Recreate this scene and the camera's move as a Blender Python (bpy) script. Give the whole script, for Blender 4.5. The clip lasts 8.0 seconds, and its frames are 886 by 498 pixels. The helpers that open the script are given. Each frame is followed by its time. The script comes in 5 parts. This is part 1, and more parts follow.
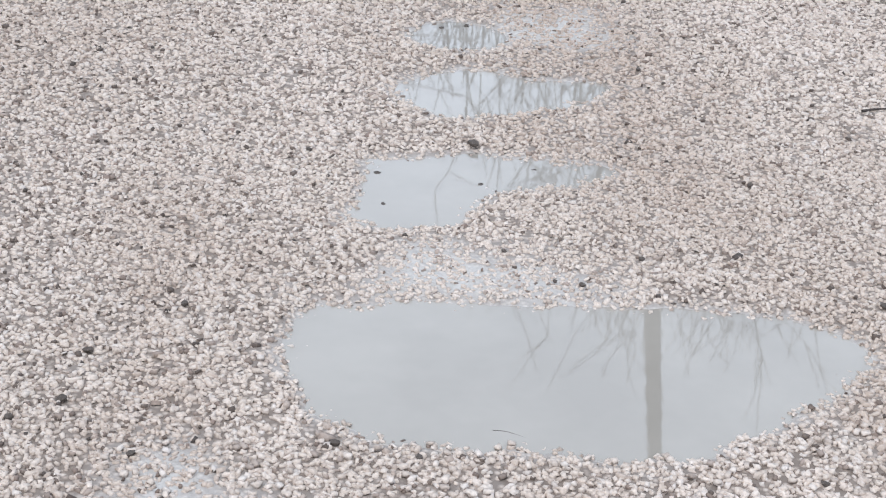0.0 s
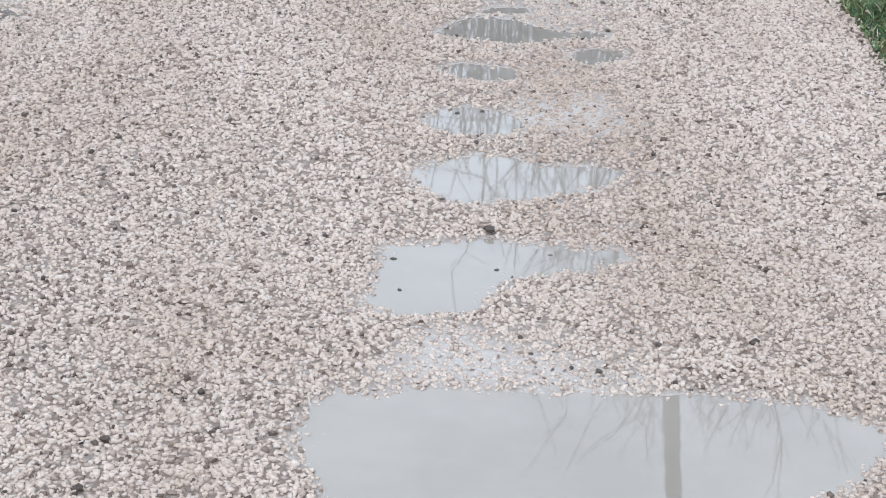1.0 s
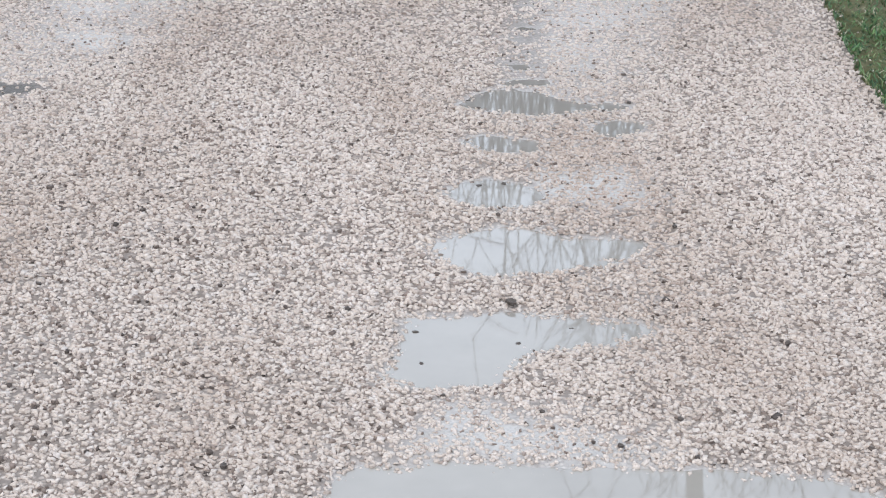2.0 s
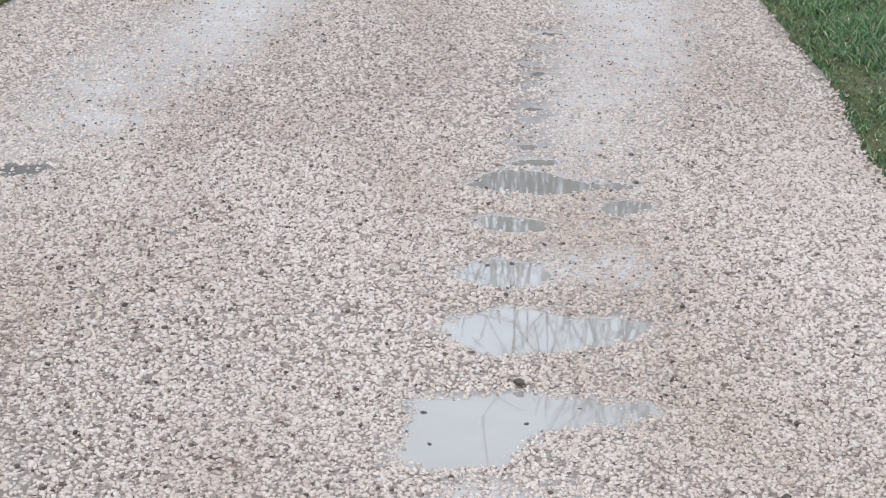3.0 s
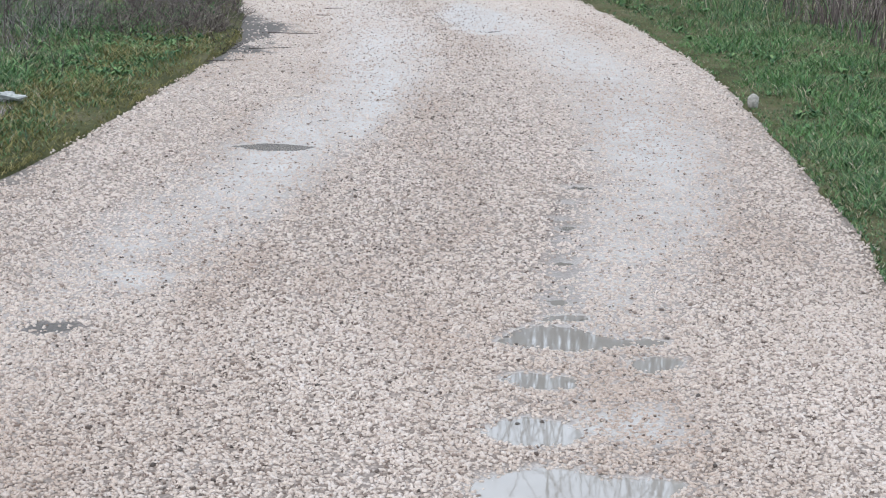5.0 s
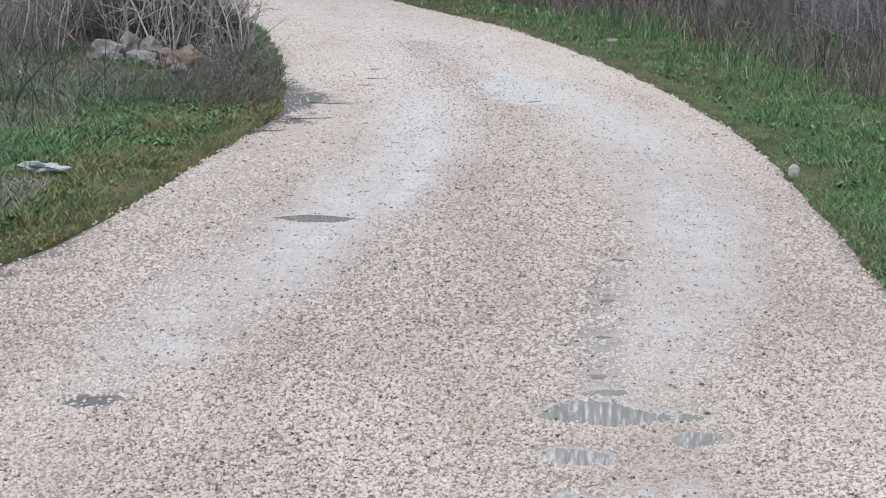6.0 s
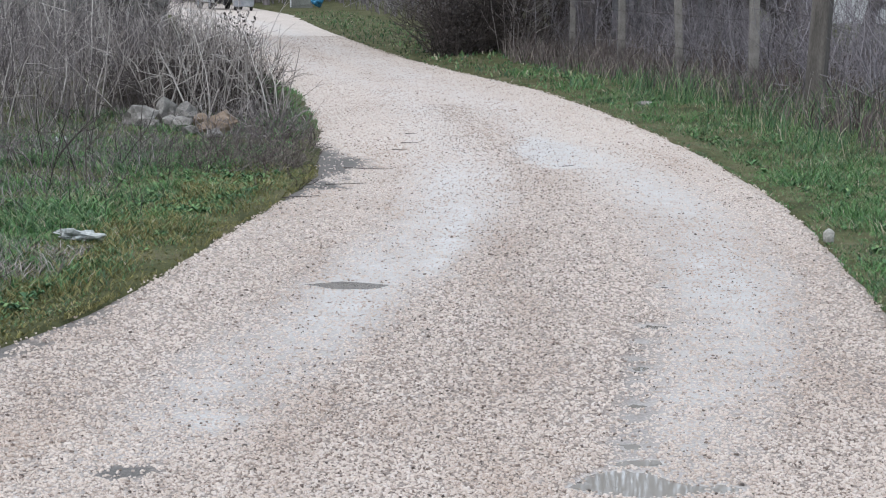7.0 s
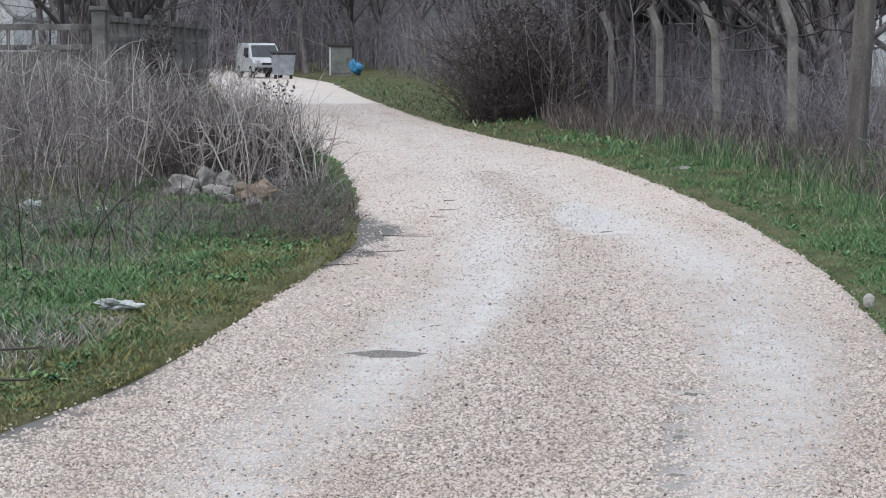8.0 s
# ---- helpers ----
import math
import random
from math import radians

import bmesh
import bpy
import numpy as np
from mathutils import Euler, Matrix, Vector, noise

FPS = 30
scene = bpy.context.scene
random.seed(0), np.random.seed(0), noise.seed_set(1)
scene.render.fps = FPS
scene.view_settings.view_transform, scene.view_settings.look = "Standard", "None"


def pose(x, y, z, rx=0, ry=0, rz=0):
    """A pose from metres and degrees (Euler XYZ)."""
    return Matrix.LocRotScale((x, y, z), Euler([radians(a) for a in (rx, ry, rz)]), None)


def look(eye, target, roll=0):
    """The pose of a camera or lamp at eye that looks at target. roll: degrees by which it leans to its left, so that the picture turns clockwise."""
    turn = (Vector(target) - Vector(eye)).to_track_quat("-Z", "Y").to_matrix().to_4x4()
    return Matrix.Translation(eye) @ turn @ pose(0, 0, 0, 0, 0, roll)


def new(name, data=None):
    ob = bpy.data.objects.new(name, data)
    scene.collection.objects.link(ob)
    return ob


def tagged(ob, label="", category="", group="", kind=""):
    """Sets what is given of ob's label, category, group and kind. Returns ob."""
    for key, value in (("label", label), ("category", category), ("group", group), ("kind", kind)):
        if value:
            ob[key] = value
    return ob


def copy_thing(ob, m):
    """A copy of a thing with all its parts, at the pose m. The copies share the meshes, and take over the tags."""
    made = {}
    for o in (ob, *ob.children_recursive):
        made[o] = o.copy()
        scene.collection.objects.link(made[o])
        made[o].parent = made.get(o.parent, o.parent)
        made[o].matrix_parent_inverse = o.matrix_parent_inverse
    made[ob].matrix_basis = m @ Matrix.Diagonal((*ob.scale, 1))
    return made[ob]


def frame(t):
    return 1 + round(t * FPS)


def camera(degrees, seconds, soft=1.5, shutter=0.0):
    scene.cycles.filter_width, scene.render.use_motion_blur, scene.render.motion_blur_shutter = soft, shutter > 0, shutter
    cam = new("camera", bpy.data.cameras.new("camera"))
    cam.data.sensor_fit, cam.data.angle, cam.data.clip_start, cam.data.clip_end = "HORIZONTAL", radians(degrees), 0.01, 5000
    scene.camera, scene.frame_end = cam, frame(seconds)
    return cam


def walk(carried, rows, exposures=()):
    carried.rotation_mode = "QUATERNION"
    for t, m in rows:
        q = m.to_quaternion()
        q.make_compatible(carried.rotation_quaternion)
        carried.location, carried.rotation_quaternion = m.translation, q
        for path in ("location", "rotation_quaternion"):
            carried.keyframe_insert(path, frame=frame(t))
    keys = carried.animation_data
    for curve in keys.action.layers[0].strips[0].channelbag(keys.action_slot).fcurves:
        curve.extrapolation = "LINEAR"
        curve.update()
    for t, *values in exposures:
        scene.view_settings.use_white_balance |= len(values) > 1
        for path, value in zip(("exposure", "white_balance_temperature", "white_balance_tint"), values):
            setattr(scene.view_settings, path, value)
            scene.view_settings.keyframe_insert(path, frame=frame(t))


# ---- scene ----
cam = camera(29.13, 8.0, soft=1.1)
PATH = [
    (0.0, pose(-0.042, 0.008, 1.458, 64.427, 0, -7.401) @ pose(0, 0, 0, 0, 0, 2.788)),
    (0.5, pose(-0.043, 0.015, 1.465, 65.871, 0, -7.099) @ pose(0, 0, 0, 0, 0, 2.591)),
    (1.0, pose(-0.040, 0.009, 1.472, 67.083, 0, -6.631) @ pose(0, 0, 0, 0, 0, 2.244)),
    (1.5, pose(-0.042, 0.006, 1.483, 68.041, 0, -6.153) @ pose(0, 0, 0, 0, 0, 2.052)),
    (3.0, pose(-0.040, -0.005, 1.501, 71.872, 0, -5.345) @ pose(0, 0, 0, 0, 0, 1.734)),
    (3.5, pose(-0.038, -0.002, 1.502, 72.811, 0, -5.259) @ pose(0, 0, 0, 0, 0, 1.667)),
    (4.0, pose(-0.036, -0.003, 1.513, 74.038, 0, -4.956) @ pose(0, 0, 0, 0, 0, 1.542)),
    (4.5, pose(-0.033, 0.007, 1.517, 75.555, 0, -4.573) @ pose(0, 0, 0, 0, 0, 1.350)),
    (6.0, pose(-0.025, 0.003, 1.554, 79.005, 0, -2.617) @ pose(0, 0, 0, 0, 0, 0.964)),
    (6.5, pose(-0.018, 0.016, 1.566, 80.200, 0, -1.815) @ pose(0, 0, 0, 0, 0, 0.753)),
    (7.0, pose(-0.015, 0.008, 1.586, 81.021, 0, -1.382) @ pose(0, 0, 0, 0, 0, 0.574)),
    (7.5, pose(-0.007, 0.034, 1.594, 82.332, 0, -0.420) @ pose(0, 0, 0, 0, 0, 0.073)),
    (8.0, pose(0.000, -0.000, 1.600, 83.215, 0, -0.000) @ pose(0, 0, 0, 0, 0, -0.000)),
]
walk(cam, PATH)

# ---- world and light: a bright overcast sky ----
world = bpy.data.worlds.new("overcast_sky")
scene.world = world
world.use_nodes = True
wn, wl = world.node_tree.nodes, world.node_tree.links
wn.clear()
sky = wn.new("ShaderNodeTexSky")
sky.sky_type = "NISHITA"
sky.sun_disc = False
sky.sun_elevation = radians(57)
sky.sun_rotation = radians(215)
sky.dust_density = 4.0
sky_grey = wn.new("ShaderNodeRGB")
sky_grey.outputs[0].default_value = (7.25, 8.1, 9.35, 1)
sky_mix = wn.new("ShaderNodeMixRGB")
sky_mix.inputs[0].default_value = 0.8
sky_back = wn.new("ShaderNodeBackground")
sky_back.inputs["Strength"].default_value = 0.12
sky_out = wn.new("ShaderNodeOutputWorld")
wl.new(sky.outputs[0], sky_mix.inputs[1])
wl.new(sky_grey.outputs[0], sky_mix.inputs[2])
wl.new(sky_mix.outputs[0], sky_back.inputs[0])
wl.new(sky_back.outputs[0], sky_out.inputs[0])

sun_data = bpy.data.lights.new("sun", "SUN")
sun_data.energy = 0.8
sun_data.angle = radians(18)
sun_data.color = (1.0, 0.96, 0.92)
sun = new("sun", sun_data)
sun.matrix_world = look((-9, -13, 30), (0, 0, 0))
scene.view_settings.exposure = 0.63


# ---- materials ----
def shader(name, rough=0.8, spec=0.4):
    m = bpy.data.materials.new(name)
    m.use_nodes = True
    nt = m.node_tree
    b = nt.nodes["Principled BSDF"]
    b.inputs["Roughness"].default_value = rough
    b.inputs["Specular IOR Level"].default_value = spec
    return m, nt, b


def ramp(nt, stops):
    r = nt.nodes.new("ShaderNodeValToRGB")
    e = r.color_ramp.elements
    while len(e) < len(stops):
        e.new(0.5)
    for el, (p, c) in zip(e, stops):
        el.position, el.color = p, (*c, 1)
    return r


def noise_node(nt, scale, detail=4.0, coord="Object", rough=0.6, stretch=None):
    tc = nt.nodes.new("ShaderNodeTexCoord")
    n = nt.nodes.new("ShaderNodeTexNoise")
    n.inputs["Scale"].default_value = scale
    n.inputs["Detail"].default_value = detail
    n.inputs["Roughness"].default_value = rough
    if stretch:
        mp = nt.nodes.new("ShaderNodeMapping")
        mp.inputs["Scale"].default_value = stretch
        nt.links.new(tc.outputs[coord], mp.inputs["Vector"])
        nt.links.new(mp.outputs[0], n.inputs["Vector"])
    else:
        nt.links.new(tc.outputs[coord], n.inputs["Vector"])
    return n


def mix_rgb(nt, fac, a, b, mode="MIX"):
    m = nt.nodes.new("ShaderNodeMixRGB")
    m.blend_type = mode
    for k, v in ((0, fac), (1, a), (2, b)):
        if isinstance(v, (int, float)):
            m.inputs[k].default_value = v
        elif isinstance(v, tuple):
            m.inputs[k].default_value = (*v, 1)
        else:
            nt.links.new(v, m.inputs[k])
    return m.outputs[0]


def bump(nt, b, height, strength, dist):
    n = nt.nodes.new("ShaderNodeBump")
    n.inputs["Strength"].default_value = strength
    n.inputs["Distance"].default_value = dist
    nt.links.new(height, n.inputs["Height"])
    nt.links.new(n.outputs[0], b.inputs["Normal"])


def surface(name, dark, mid, light, coarse=3.0, fine=40.0, rough=0.85, spec=0.3, relief=0.4, depth=0.01, metal=0.0, stretch=None):
    """Two scales of mottling between three tones, with relief from the fine one."""
    m, nt, b = shader(name, rough, spec)
    b.inputs["Metallic"].default_value = metal
    n1 = noise_node(nt, coarse, 5, stretch=stretch)
    n2 = noise_node(nt, fine, 4, stretch=stretch)
    r1 = ramp(nt, [(0.3, dark), (0.5, mid), (0.72, light)])
    nt.links.new(n1.outputs["Fac"], r1.inputs[0])
    r2 = ramp(nt, [(0.3, (0.72, 0.72, 0.72)), (0.7, (1.2, 1.2, 1.2))])
    nt.links.new(n2.outputs["Fac"], r2.inputs[0])
    nt.links.new(mix_rgb(nt, 1.0, r1.outputs[0], r2.outputs[0], "MULTIPLY"), b.inputs["Base Color"])
    bump(nt, b, n2.outputs["Fac"], relief, depth)
    return m


def island_tones(name, stops, rough=0.8, spec=0.3, grain=120.0, source="island"):
    """One tone for each loose piece, picked at random from the ramp, with fine grain on it."""
    m, nt, b = shader(name, rough, spec)
    if source == "island":
        g = nt.nodes.new("ShaderNodeNewGeometry").outputs["Random Per Island"]
    else:
        g = nt.nodes.new("ShaderNodeObjectInfo").outputs["Random"]
    r = ramp(nt, stops)
    nt.links.new(g, r.inputs[0])
    n = noise_node(nt, grain, 3)
    r2 = ramp(nt, [(0.3, (0.82, 0.82, 0.82)), (0.7, (1.1, 1.1, 1.1))])
    nt.links.new(n.outputs["Fac"], r2.inputs[0])
    nt.links.new(mix_rgb(nt, 1.0, r.outputs[0], r2.outputs[0], "MULTIPLY"), b.inputs["Base Color"])
    return m


STONE_TONES = [(0.0, (0.08, 0.06, 0.05)), (0.015, (0.18, 0.14, 0.118)), (0.04, (0.31, 0.255, 0.223)), (0.12, (0.445, 0.38, 0.336)), (0.3, (0.52, 0.45, 0.40)),
               (0.55, (0.57, 0.498, 0.446)), (0.8, (0.61, 0.543, 0.494)), (1.0, (0.565, 0.517, 0.487))]


def patchy(m, scale=0.9):
    """Broad paler and browner drifts over a material's tones."""
    nt = m.node_tree
    b = nt.nodes["Principled BSDF"]
    old = b.inputs["Base Color"].links[0].from_socket
    n = noise_node(nt, scale, 6, stretch=(1.5, 0.4, 1))
    r = ramp(nt, [(0.36, (0.83, 0.78, 0.74)), (0.5, (0.96, 0.945, 0.93)), (0.64, (1.03, 1.018, 1.012))])
    nt.links.new(n.outputs["Fac"], r.inputs[0])
    nt.links.new(mix_rgb(nt, 1.0, old, r.outputs[0], "MULTIPLY"), b.inputs["Base Color"])
    return m


M_STONE = island_tones("crushed_limestone", STONE_TONES, 0.62, 0.4, 220)
patchy(M_STONE)
M_STONE_PART = island_tones("crushed_limestone_single", STONE_TONES, 0.62, 0.4, 220, "object")
M_BROWN_STONE = island_tones("brown_stone", [(0, (0.05, 0.04, 0.035)), (0.4, (0.12, 0.09, 0.075)), (1, (0.26, 0.2, 0.17))], 0.6, 0.4, 220)
M_DARK_STONE = surface("dark_stone", (0.035, 0.028, 0.025), (0.07, 0.055, 0.045), (0.13, 0.10, 0.085), 60, 260, 0.5, 0.5)
M_BOULDER = surface("field_stone", (0.09, 0.086, 0.079), (0.2, 0.191, 0.177), (0.37, 0.356, 0.332), 7, 45, 0.8, 0.3, 0.6, 0.02)
M_TAN_BOULDER = surface("tan_field_stone", (0.10, 0.075, 0.055), (0.2, 0.15, 0.11), (0.29, 0.22, 0.17), 5, 45, 0.8, 0.3, 0.6, 0.02)
M_PALE_ROCK = surface("pale_rock", (0.2, 0.197, 0.178), (0.32, 0.315, 0.285), (0.44, 0.43, 0.395), 9, 70, 0.8, 0.3)
M_CONCRETE = surface("weathered_concrete", (0.10, 0.09, 0.083), (0.18, 0.168, 0.155), (0.27, 0.255, 0.24), 4, 60, 0.9, 0.2, 0.5, 0.008)
M_OLD_CONCRETE = surface("mossy_concrete", (0.06, 0.058, 0.054), (0.13, 0.126, 0.12), (0.22, 0.214, 0.205), 3, 50, 0.9, 0.2, 0.5, 0.008)
M_POLE = surface("weathered_pole_concrete", (0.07, 0.064, 0.058), (0.115, 0.105, 0.095), (0.165, 0.152, 0.138), 2.5, 40, 0.9, 0.2, 0.4, 0.006, stretch=(3, 3, 0.5))
M_BARK = surface("grey_bark", (0.07, 0.061, 0.062), (0.135, 0.12, 0.12), (0.22, 0.2, 0.197), 6, 70, 0.95, 0.1, 0.7, 0.015, stretch=(2, 2, 0.5))
# twig tones carry a painted bluish haze for the brushwood farther off
M_TWIG = island_tones("hazed_dry_twigs", [(0, (0.11, 0.1, 0.11)), (0.5, (0.205, 0.189, 0.203)), (1, (0.33, 0.31, 0.322))], 0.9, 0.1, 30)
M_WEED = island_tones("dead_weeds", [(0, (0.08, 0.069, 0.067)), (0.4, (0.19, 0.168, 0.16)), (0.75, (0.33, 0.3, 0.285)), (1, (0.52, 0.485, 0.455))], 0.9, 0.1, 30)
M_PALE_STEM = island_tones("pale_dead_stems", [(0, (0.22, 0.195, 0.18)), (0.6, (0.38, 0.35, 0.325)), (1, (0.55, 0.52, 0.49))], 0.85, 0.15, 40)
M_DARK_TWIG = island_tones("dark_bramble", [(0, (0.03, 0.026, 0.026)), (0.6, (0.075, 0.064, 0.06)), (1, (0.14, 0.122, 0.112))], 0.9, 0.1, 30)
M_CROWN = island_tones("dark_winter_twigs", [(0, (0.04, 0.035, 0.036)), (0.6, (0.08, 0.072, 0.072)), (1, (0.135, 0.123, 0.122))], 0.9, 0.1, 30)
M_BRUSH = island_tones("grey_brushwood", [(0, (0.07, 0.061, 0.063)), (0.5, (0.15, 0.133, 0.134)), (0.85, (0.25, 0.228, 0.225)), (1, (0.4, 0.37, 0.355))], 0.9, 0.1, 30)
M_RED_WEED = island_tones("rusty_dry_grass", [(0, (0.065, 0.052, 0.05)), (0.5, (0.125, 0.106, 0.1)), (0.9, (0.21, 0.183, 0.167)), (1, (0.33, 0.295, 0.26))], 0.9, 0.1, 30)
M_GRASS = island_tones("fresh_grass", [(0, (0.028, 0.06, 0.032)), (0.35, (0.06, 0.13, 0.06)), (0.65, (0.115, 0.215, 0.085)), (0.83, (0.2, 0.25, 0.12)), (0.92, (0.28, 0.255, 0.17)), (1, (0.4, 0.36, 0.27))], 0.6, 0.3, 20)
M_LUSH = island_tones("lush_grass", [(0, (0.045, 0.12, 0.04)), (0.5, (0.075, 0.19, 0.06)), (0.9, (0.12, 0.25, 0.08)), (1, (0.2, 0.24, 0.12))], 0.55, 0.3, 20)
M_MOSS_GRASS = island_tones("mossy_edge_grass", [(0, (0.085, 0.085, 0.03)), (0.5, (0.17, 0.165, 0.06)), (1, (0.26, 0.225, 0.11))], 0.7, 0.2, 20)
M_SOIL = surface("verge_soil", (0.04, 0.045, 0.022), (0.08, 0.085, 0.04), (0.13, 0.115, 0.075), 1.6, 25, 0.95, 0.1, 0.8, 0.03)


def road_material():
    m, nt, b = shader("gravel_bed", 0.75, 0.5)
    at = nt.nodes.new("ShaderNodeAttribute")
    at.attribute_name = "wet"
    n1 = noise_node(nt, 1.0, 6, stretch=(1.5, 0.4, 1))
    n2 = noise_node(nt, 70, 5)
    n3 = noise_node(nt, 260, 3)
    dry = ramp(nt, [(0.3, (0.42, 0.37, 0.33)), (0.5, (0.58, 0.515, 0.465)), (0.7, (0.69, 0.625, 0.57))])
    nt.links.new(n2.outputs["Fac"], dry.inputs[0])
    patch = ramp(nt, [(0.35, (0.82, 0.80, 0.78)), (0.65, (1.1, 1.1, 1.1))])
    nt.links.new(n1.outputs["Fac"], patch.inputs[0])
    dry_c = mix_rgb(nt, 1.0, dry.outputs[0], patch.outputs[0], "MULTIPLY")
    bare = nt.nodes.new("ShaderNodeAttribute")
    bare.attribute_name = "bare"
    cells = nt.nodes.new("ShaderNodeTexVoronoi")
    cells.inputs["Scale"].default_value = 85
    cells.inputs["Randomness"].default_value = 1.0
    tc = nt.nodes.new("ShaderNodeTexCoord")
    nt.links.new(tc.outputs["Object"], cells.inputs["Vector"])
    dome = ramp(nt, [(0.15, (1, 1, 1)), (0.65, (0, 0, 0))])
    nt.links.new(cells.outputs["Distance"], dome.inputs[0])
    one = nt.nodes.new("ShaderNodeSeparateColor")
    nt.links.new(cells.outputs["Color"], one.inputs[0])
    # under loose stones the bed colour is darkened, painting the shade in their gaps
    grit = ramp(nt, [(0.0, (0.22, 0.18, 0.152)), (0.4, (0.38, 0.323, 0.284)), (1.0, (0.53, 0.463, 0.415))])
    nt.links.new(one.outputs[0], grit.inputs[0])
    gap_shade = mix_rgb(nt, dome.outputs[0], (0.17, 0.14, 0.12), grit.outputs[0])
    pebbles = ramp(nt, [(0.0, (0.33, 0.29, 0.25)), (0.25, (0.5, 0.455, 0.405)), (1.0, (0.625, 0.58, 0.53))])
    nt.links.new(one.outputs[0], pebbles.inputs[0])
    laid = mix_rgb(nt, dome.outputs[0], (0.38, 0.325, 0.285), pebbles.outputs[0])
    dry_c = mix_rgb(nt, bare.outputs["Fac"], gap_shade, mix_rgb(nt, 0.35, laid, dry_c))
    wet = ramp(nt, [(0.3, (0.39, 0.38, 0.37)), (0.7, (0.53, 0.52, 0.508))])
    nt.links.new(n2.outputs["Fac"], wet.inputs[0])
    wob = nt.nodes.new("ShaderNodeMath")
    wob.operation = "MULTIPLY_ADD"
    wob.inputs[1].default_value = 0.8
    sub = nt.nodes.new("ShaderNodeMath")
    sub.operation = "MULTIPLY_ADD"
    sub.inputs[1].default_value = 1.0
    sub.inputs[2].default_value = -0.4
    n4 = noise_node(nt, 6, 5)
    nt.links.new(n4.outputs["Fac"], wob.inputs[0])
    nt.links.new(at.outputs["Fac"], sub.inputs[0])
    nt.links.new(sub.outputs[0], wob.inputs[2])
    wob.use_clamp = True
    soil = nt.nodes.new("ShaderNodeAttribute")
    soil.attribute_name = "soil"
    soil_c = ramp(nt, [(0.3, (0.06, 0.055, 0.05)), (0.7, (0.13, 0.12, 0.11))])
    nt.links.new(n2.outputs["Fac"], soil_c.inputs[0])
    clean = mix_rgb(nt, wob.outputs[0], dry_c, wet.outputs[0])
    nt.links.new(mix_rgb(nt, soil.outputs["Fac"], clean, soil_c.outputs[0]), b.inputs["Base Color"])
    rg = nt.nodes.new("ShaderNodeMapRange")
    rg.inputs["To Min"].default_value = 0.8
    rg.inputs["To Max"].default_value = 0.36
    nt.links.new(wob.outputs[0], rg.inputs["Value"])
    nt.links.new(rg.outputs[0], b.inputs["Roughness"])
    bm_ = mix_rgb(nt, 0.3, dome.outputs[0], n3.outputs["Fac"])
    bump(nt, b, bm_, 0.6, 0.006)
    return m


M_ROAD = road_material()


def water_material():
    m, nt, b = shader("muddy_water", 0.02, 0.5)
    b.inputs["IOR"].default_value = 1.5
    b.inputs["Coat Weight"].default_value = 0.66
    b.inputs["Coat Roughness"].default_value = 0.015
    b.inputs["Coat IOR"].default_value = 1.55
    n1 = noise_node(nt, 3, 4)
    r = ramp(nt, [(0.35, (0.258, 0.241, 0.215)), (0.65, (0.298, 0.28, 0.251))])
    nt.links.new(n1.outputs["Fac"], r.inputs[0])
    nt.links.new(r.outputs[0], b.inputs["Base Color"])
    n2 = noise_node(nt, 22, 2)
    bump(nt, b, n2.outputs["Fac"], 0.05, 0.002)
    return m


M_WATER = water_material()


# ---- mesh helpers ----
def mesh_from_arrays(name, verts, faces, material=None, smooth=False):
    """A mesh from an (n, 3) array and a (k, 3) or (k, 4) array of corners."""
    me = bpy.data.meshes.new(name)
    faces = np.asarray(faces, dtype=np.int32)
    k, c = faces.shape
    me.vertices.add(len(verts))
    me.vertices.foreach_set("co", np.asarray(verts, dtype=np.float32).ravel())
    me.loops.add(k * c)
    me.loops.foreach_set("vertex_index", faces.ravel())
    me.polygons.add(k)
    me.polygons.foreach_set("loop_start", np.arange(0, k * c, c, dtype=np.int32))
    me.polygons.foreach_set("loop_total", np.full(k, c, dtype=np.int32))
    me.polygons.foreach_set("use_smooth", np.full(k, bool(smooth)))
    me.update(calc_edges=True)
    if material:
        me.materials.append(material)
    return me


def part(name, bm, material, parent=None, label="", smooth=False):
    me = bpy.data.meshes.new(name)
    bm.normal_update()
    bm.to_mesh(me)
    bm.free()
    me.materials.append(material)
    if smooth:
        for p in me.polygons:
            p.use_smooth = True
    ob = new(name, me)
    ob.parent = parent
    return tagged(ob, label)


def box(bm, cx, cy, cz, sx, sy, sz, turn=None, bevel=0.0):
    """A box with its centre and full sizes, bevelled."""
    tmp = bmesh.new()
    bmesh.ops.create_cube(tmp, size=1.0)
    bmesh.ops.scale(tmp, vec=(sx, sy, sz), verts=tmp.verts)
    if bevel:
        bmesh.ops.bevel(tmp, geom=list(tmp.edges), offset=bevel, segments=2, affect="EDGES", profile=0.7)
    m = Matrix.Translation((cx, cy, cz)) @ (turn if turn else Matrix())
    bmesh.ops.transform(tmp, matrix=m, verts=tmp.verts)
    me = bpy.data.meshes.new("tmp")
    tmp.to_mesh(me)
    tmp.free()
    bm.from_mesh(me)
    bpy.data.meshes.remove(me)


def loft(bm, rings, close=True, caps=True):
    """Rings of points, skinned one to the next."""
    rows = [[bm.verts.new(p) for p in r] for r in rings]
    for a, b in zip(rows, rows[1:]):
        n = len(a)
        for i in range(n if close else n - 1):
            bm.faces.new((a[i], a[(i + 1) % n], b[(i + 1) % n], b[i]))
    if caps:
        bm.faces.new(rows[0][::-1])
        bm.faces.new(rows[-1])
    return rows


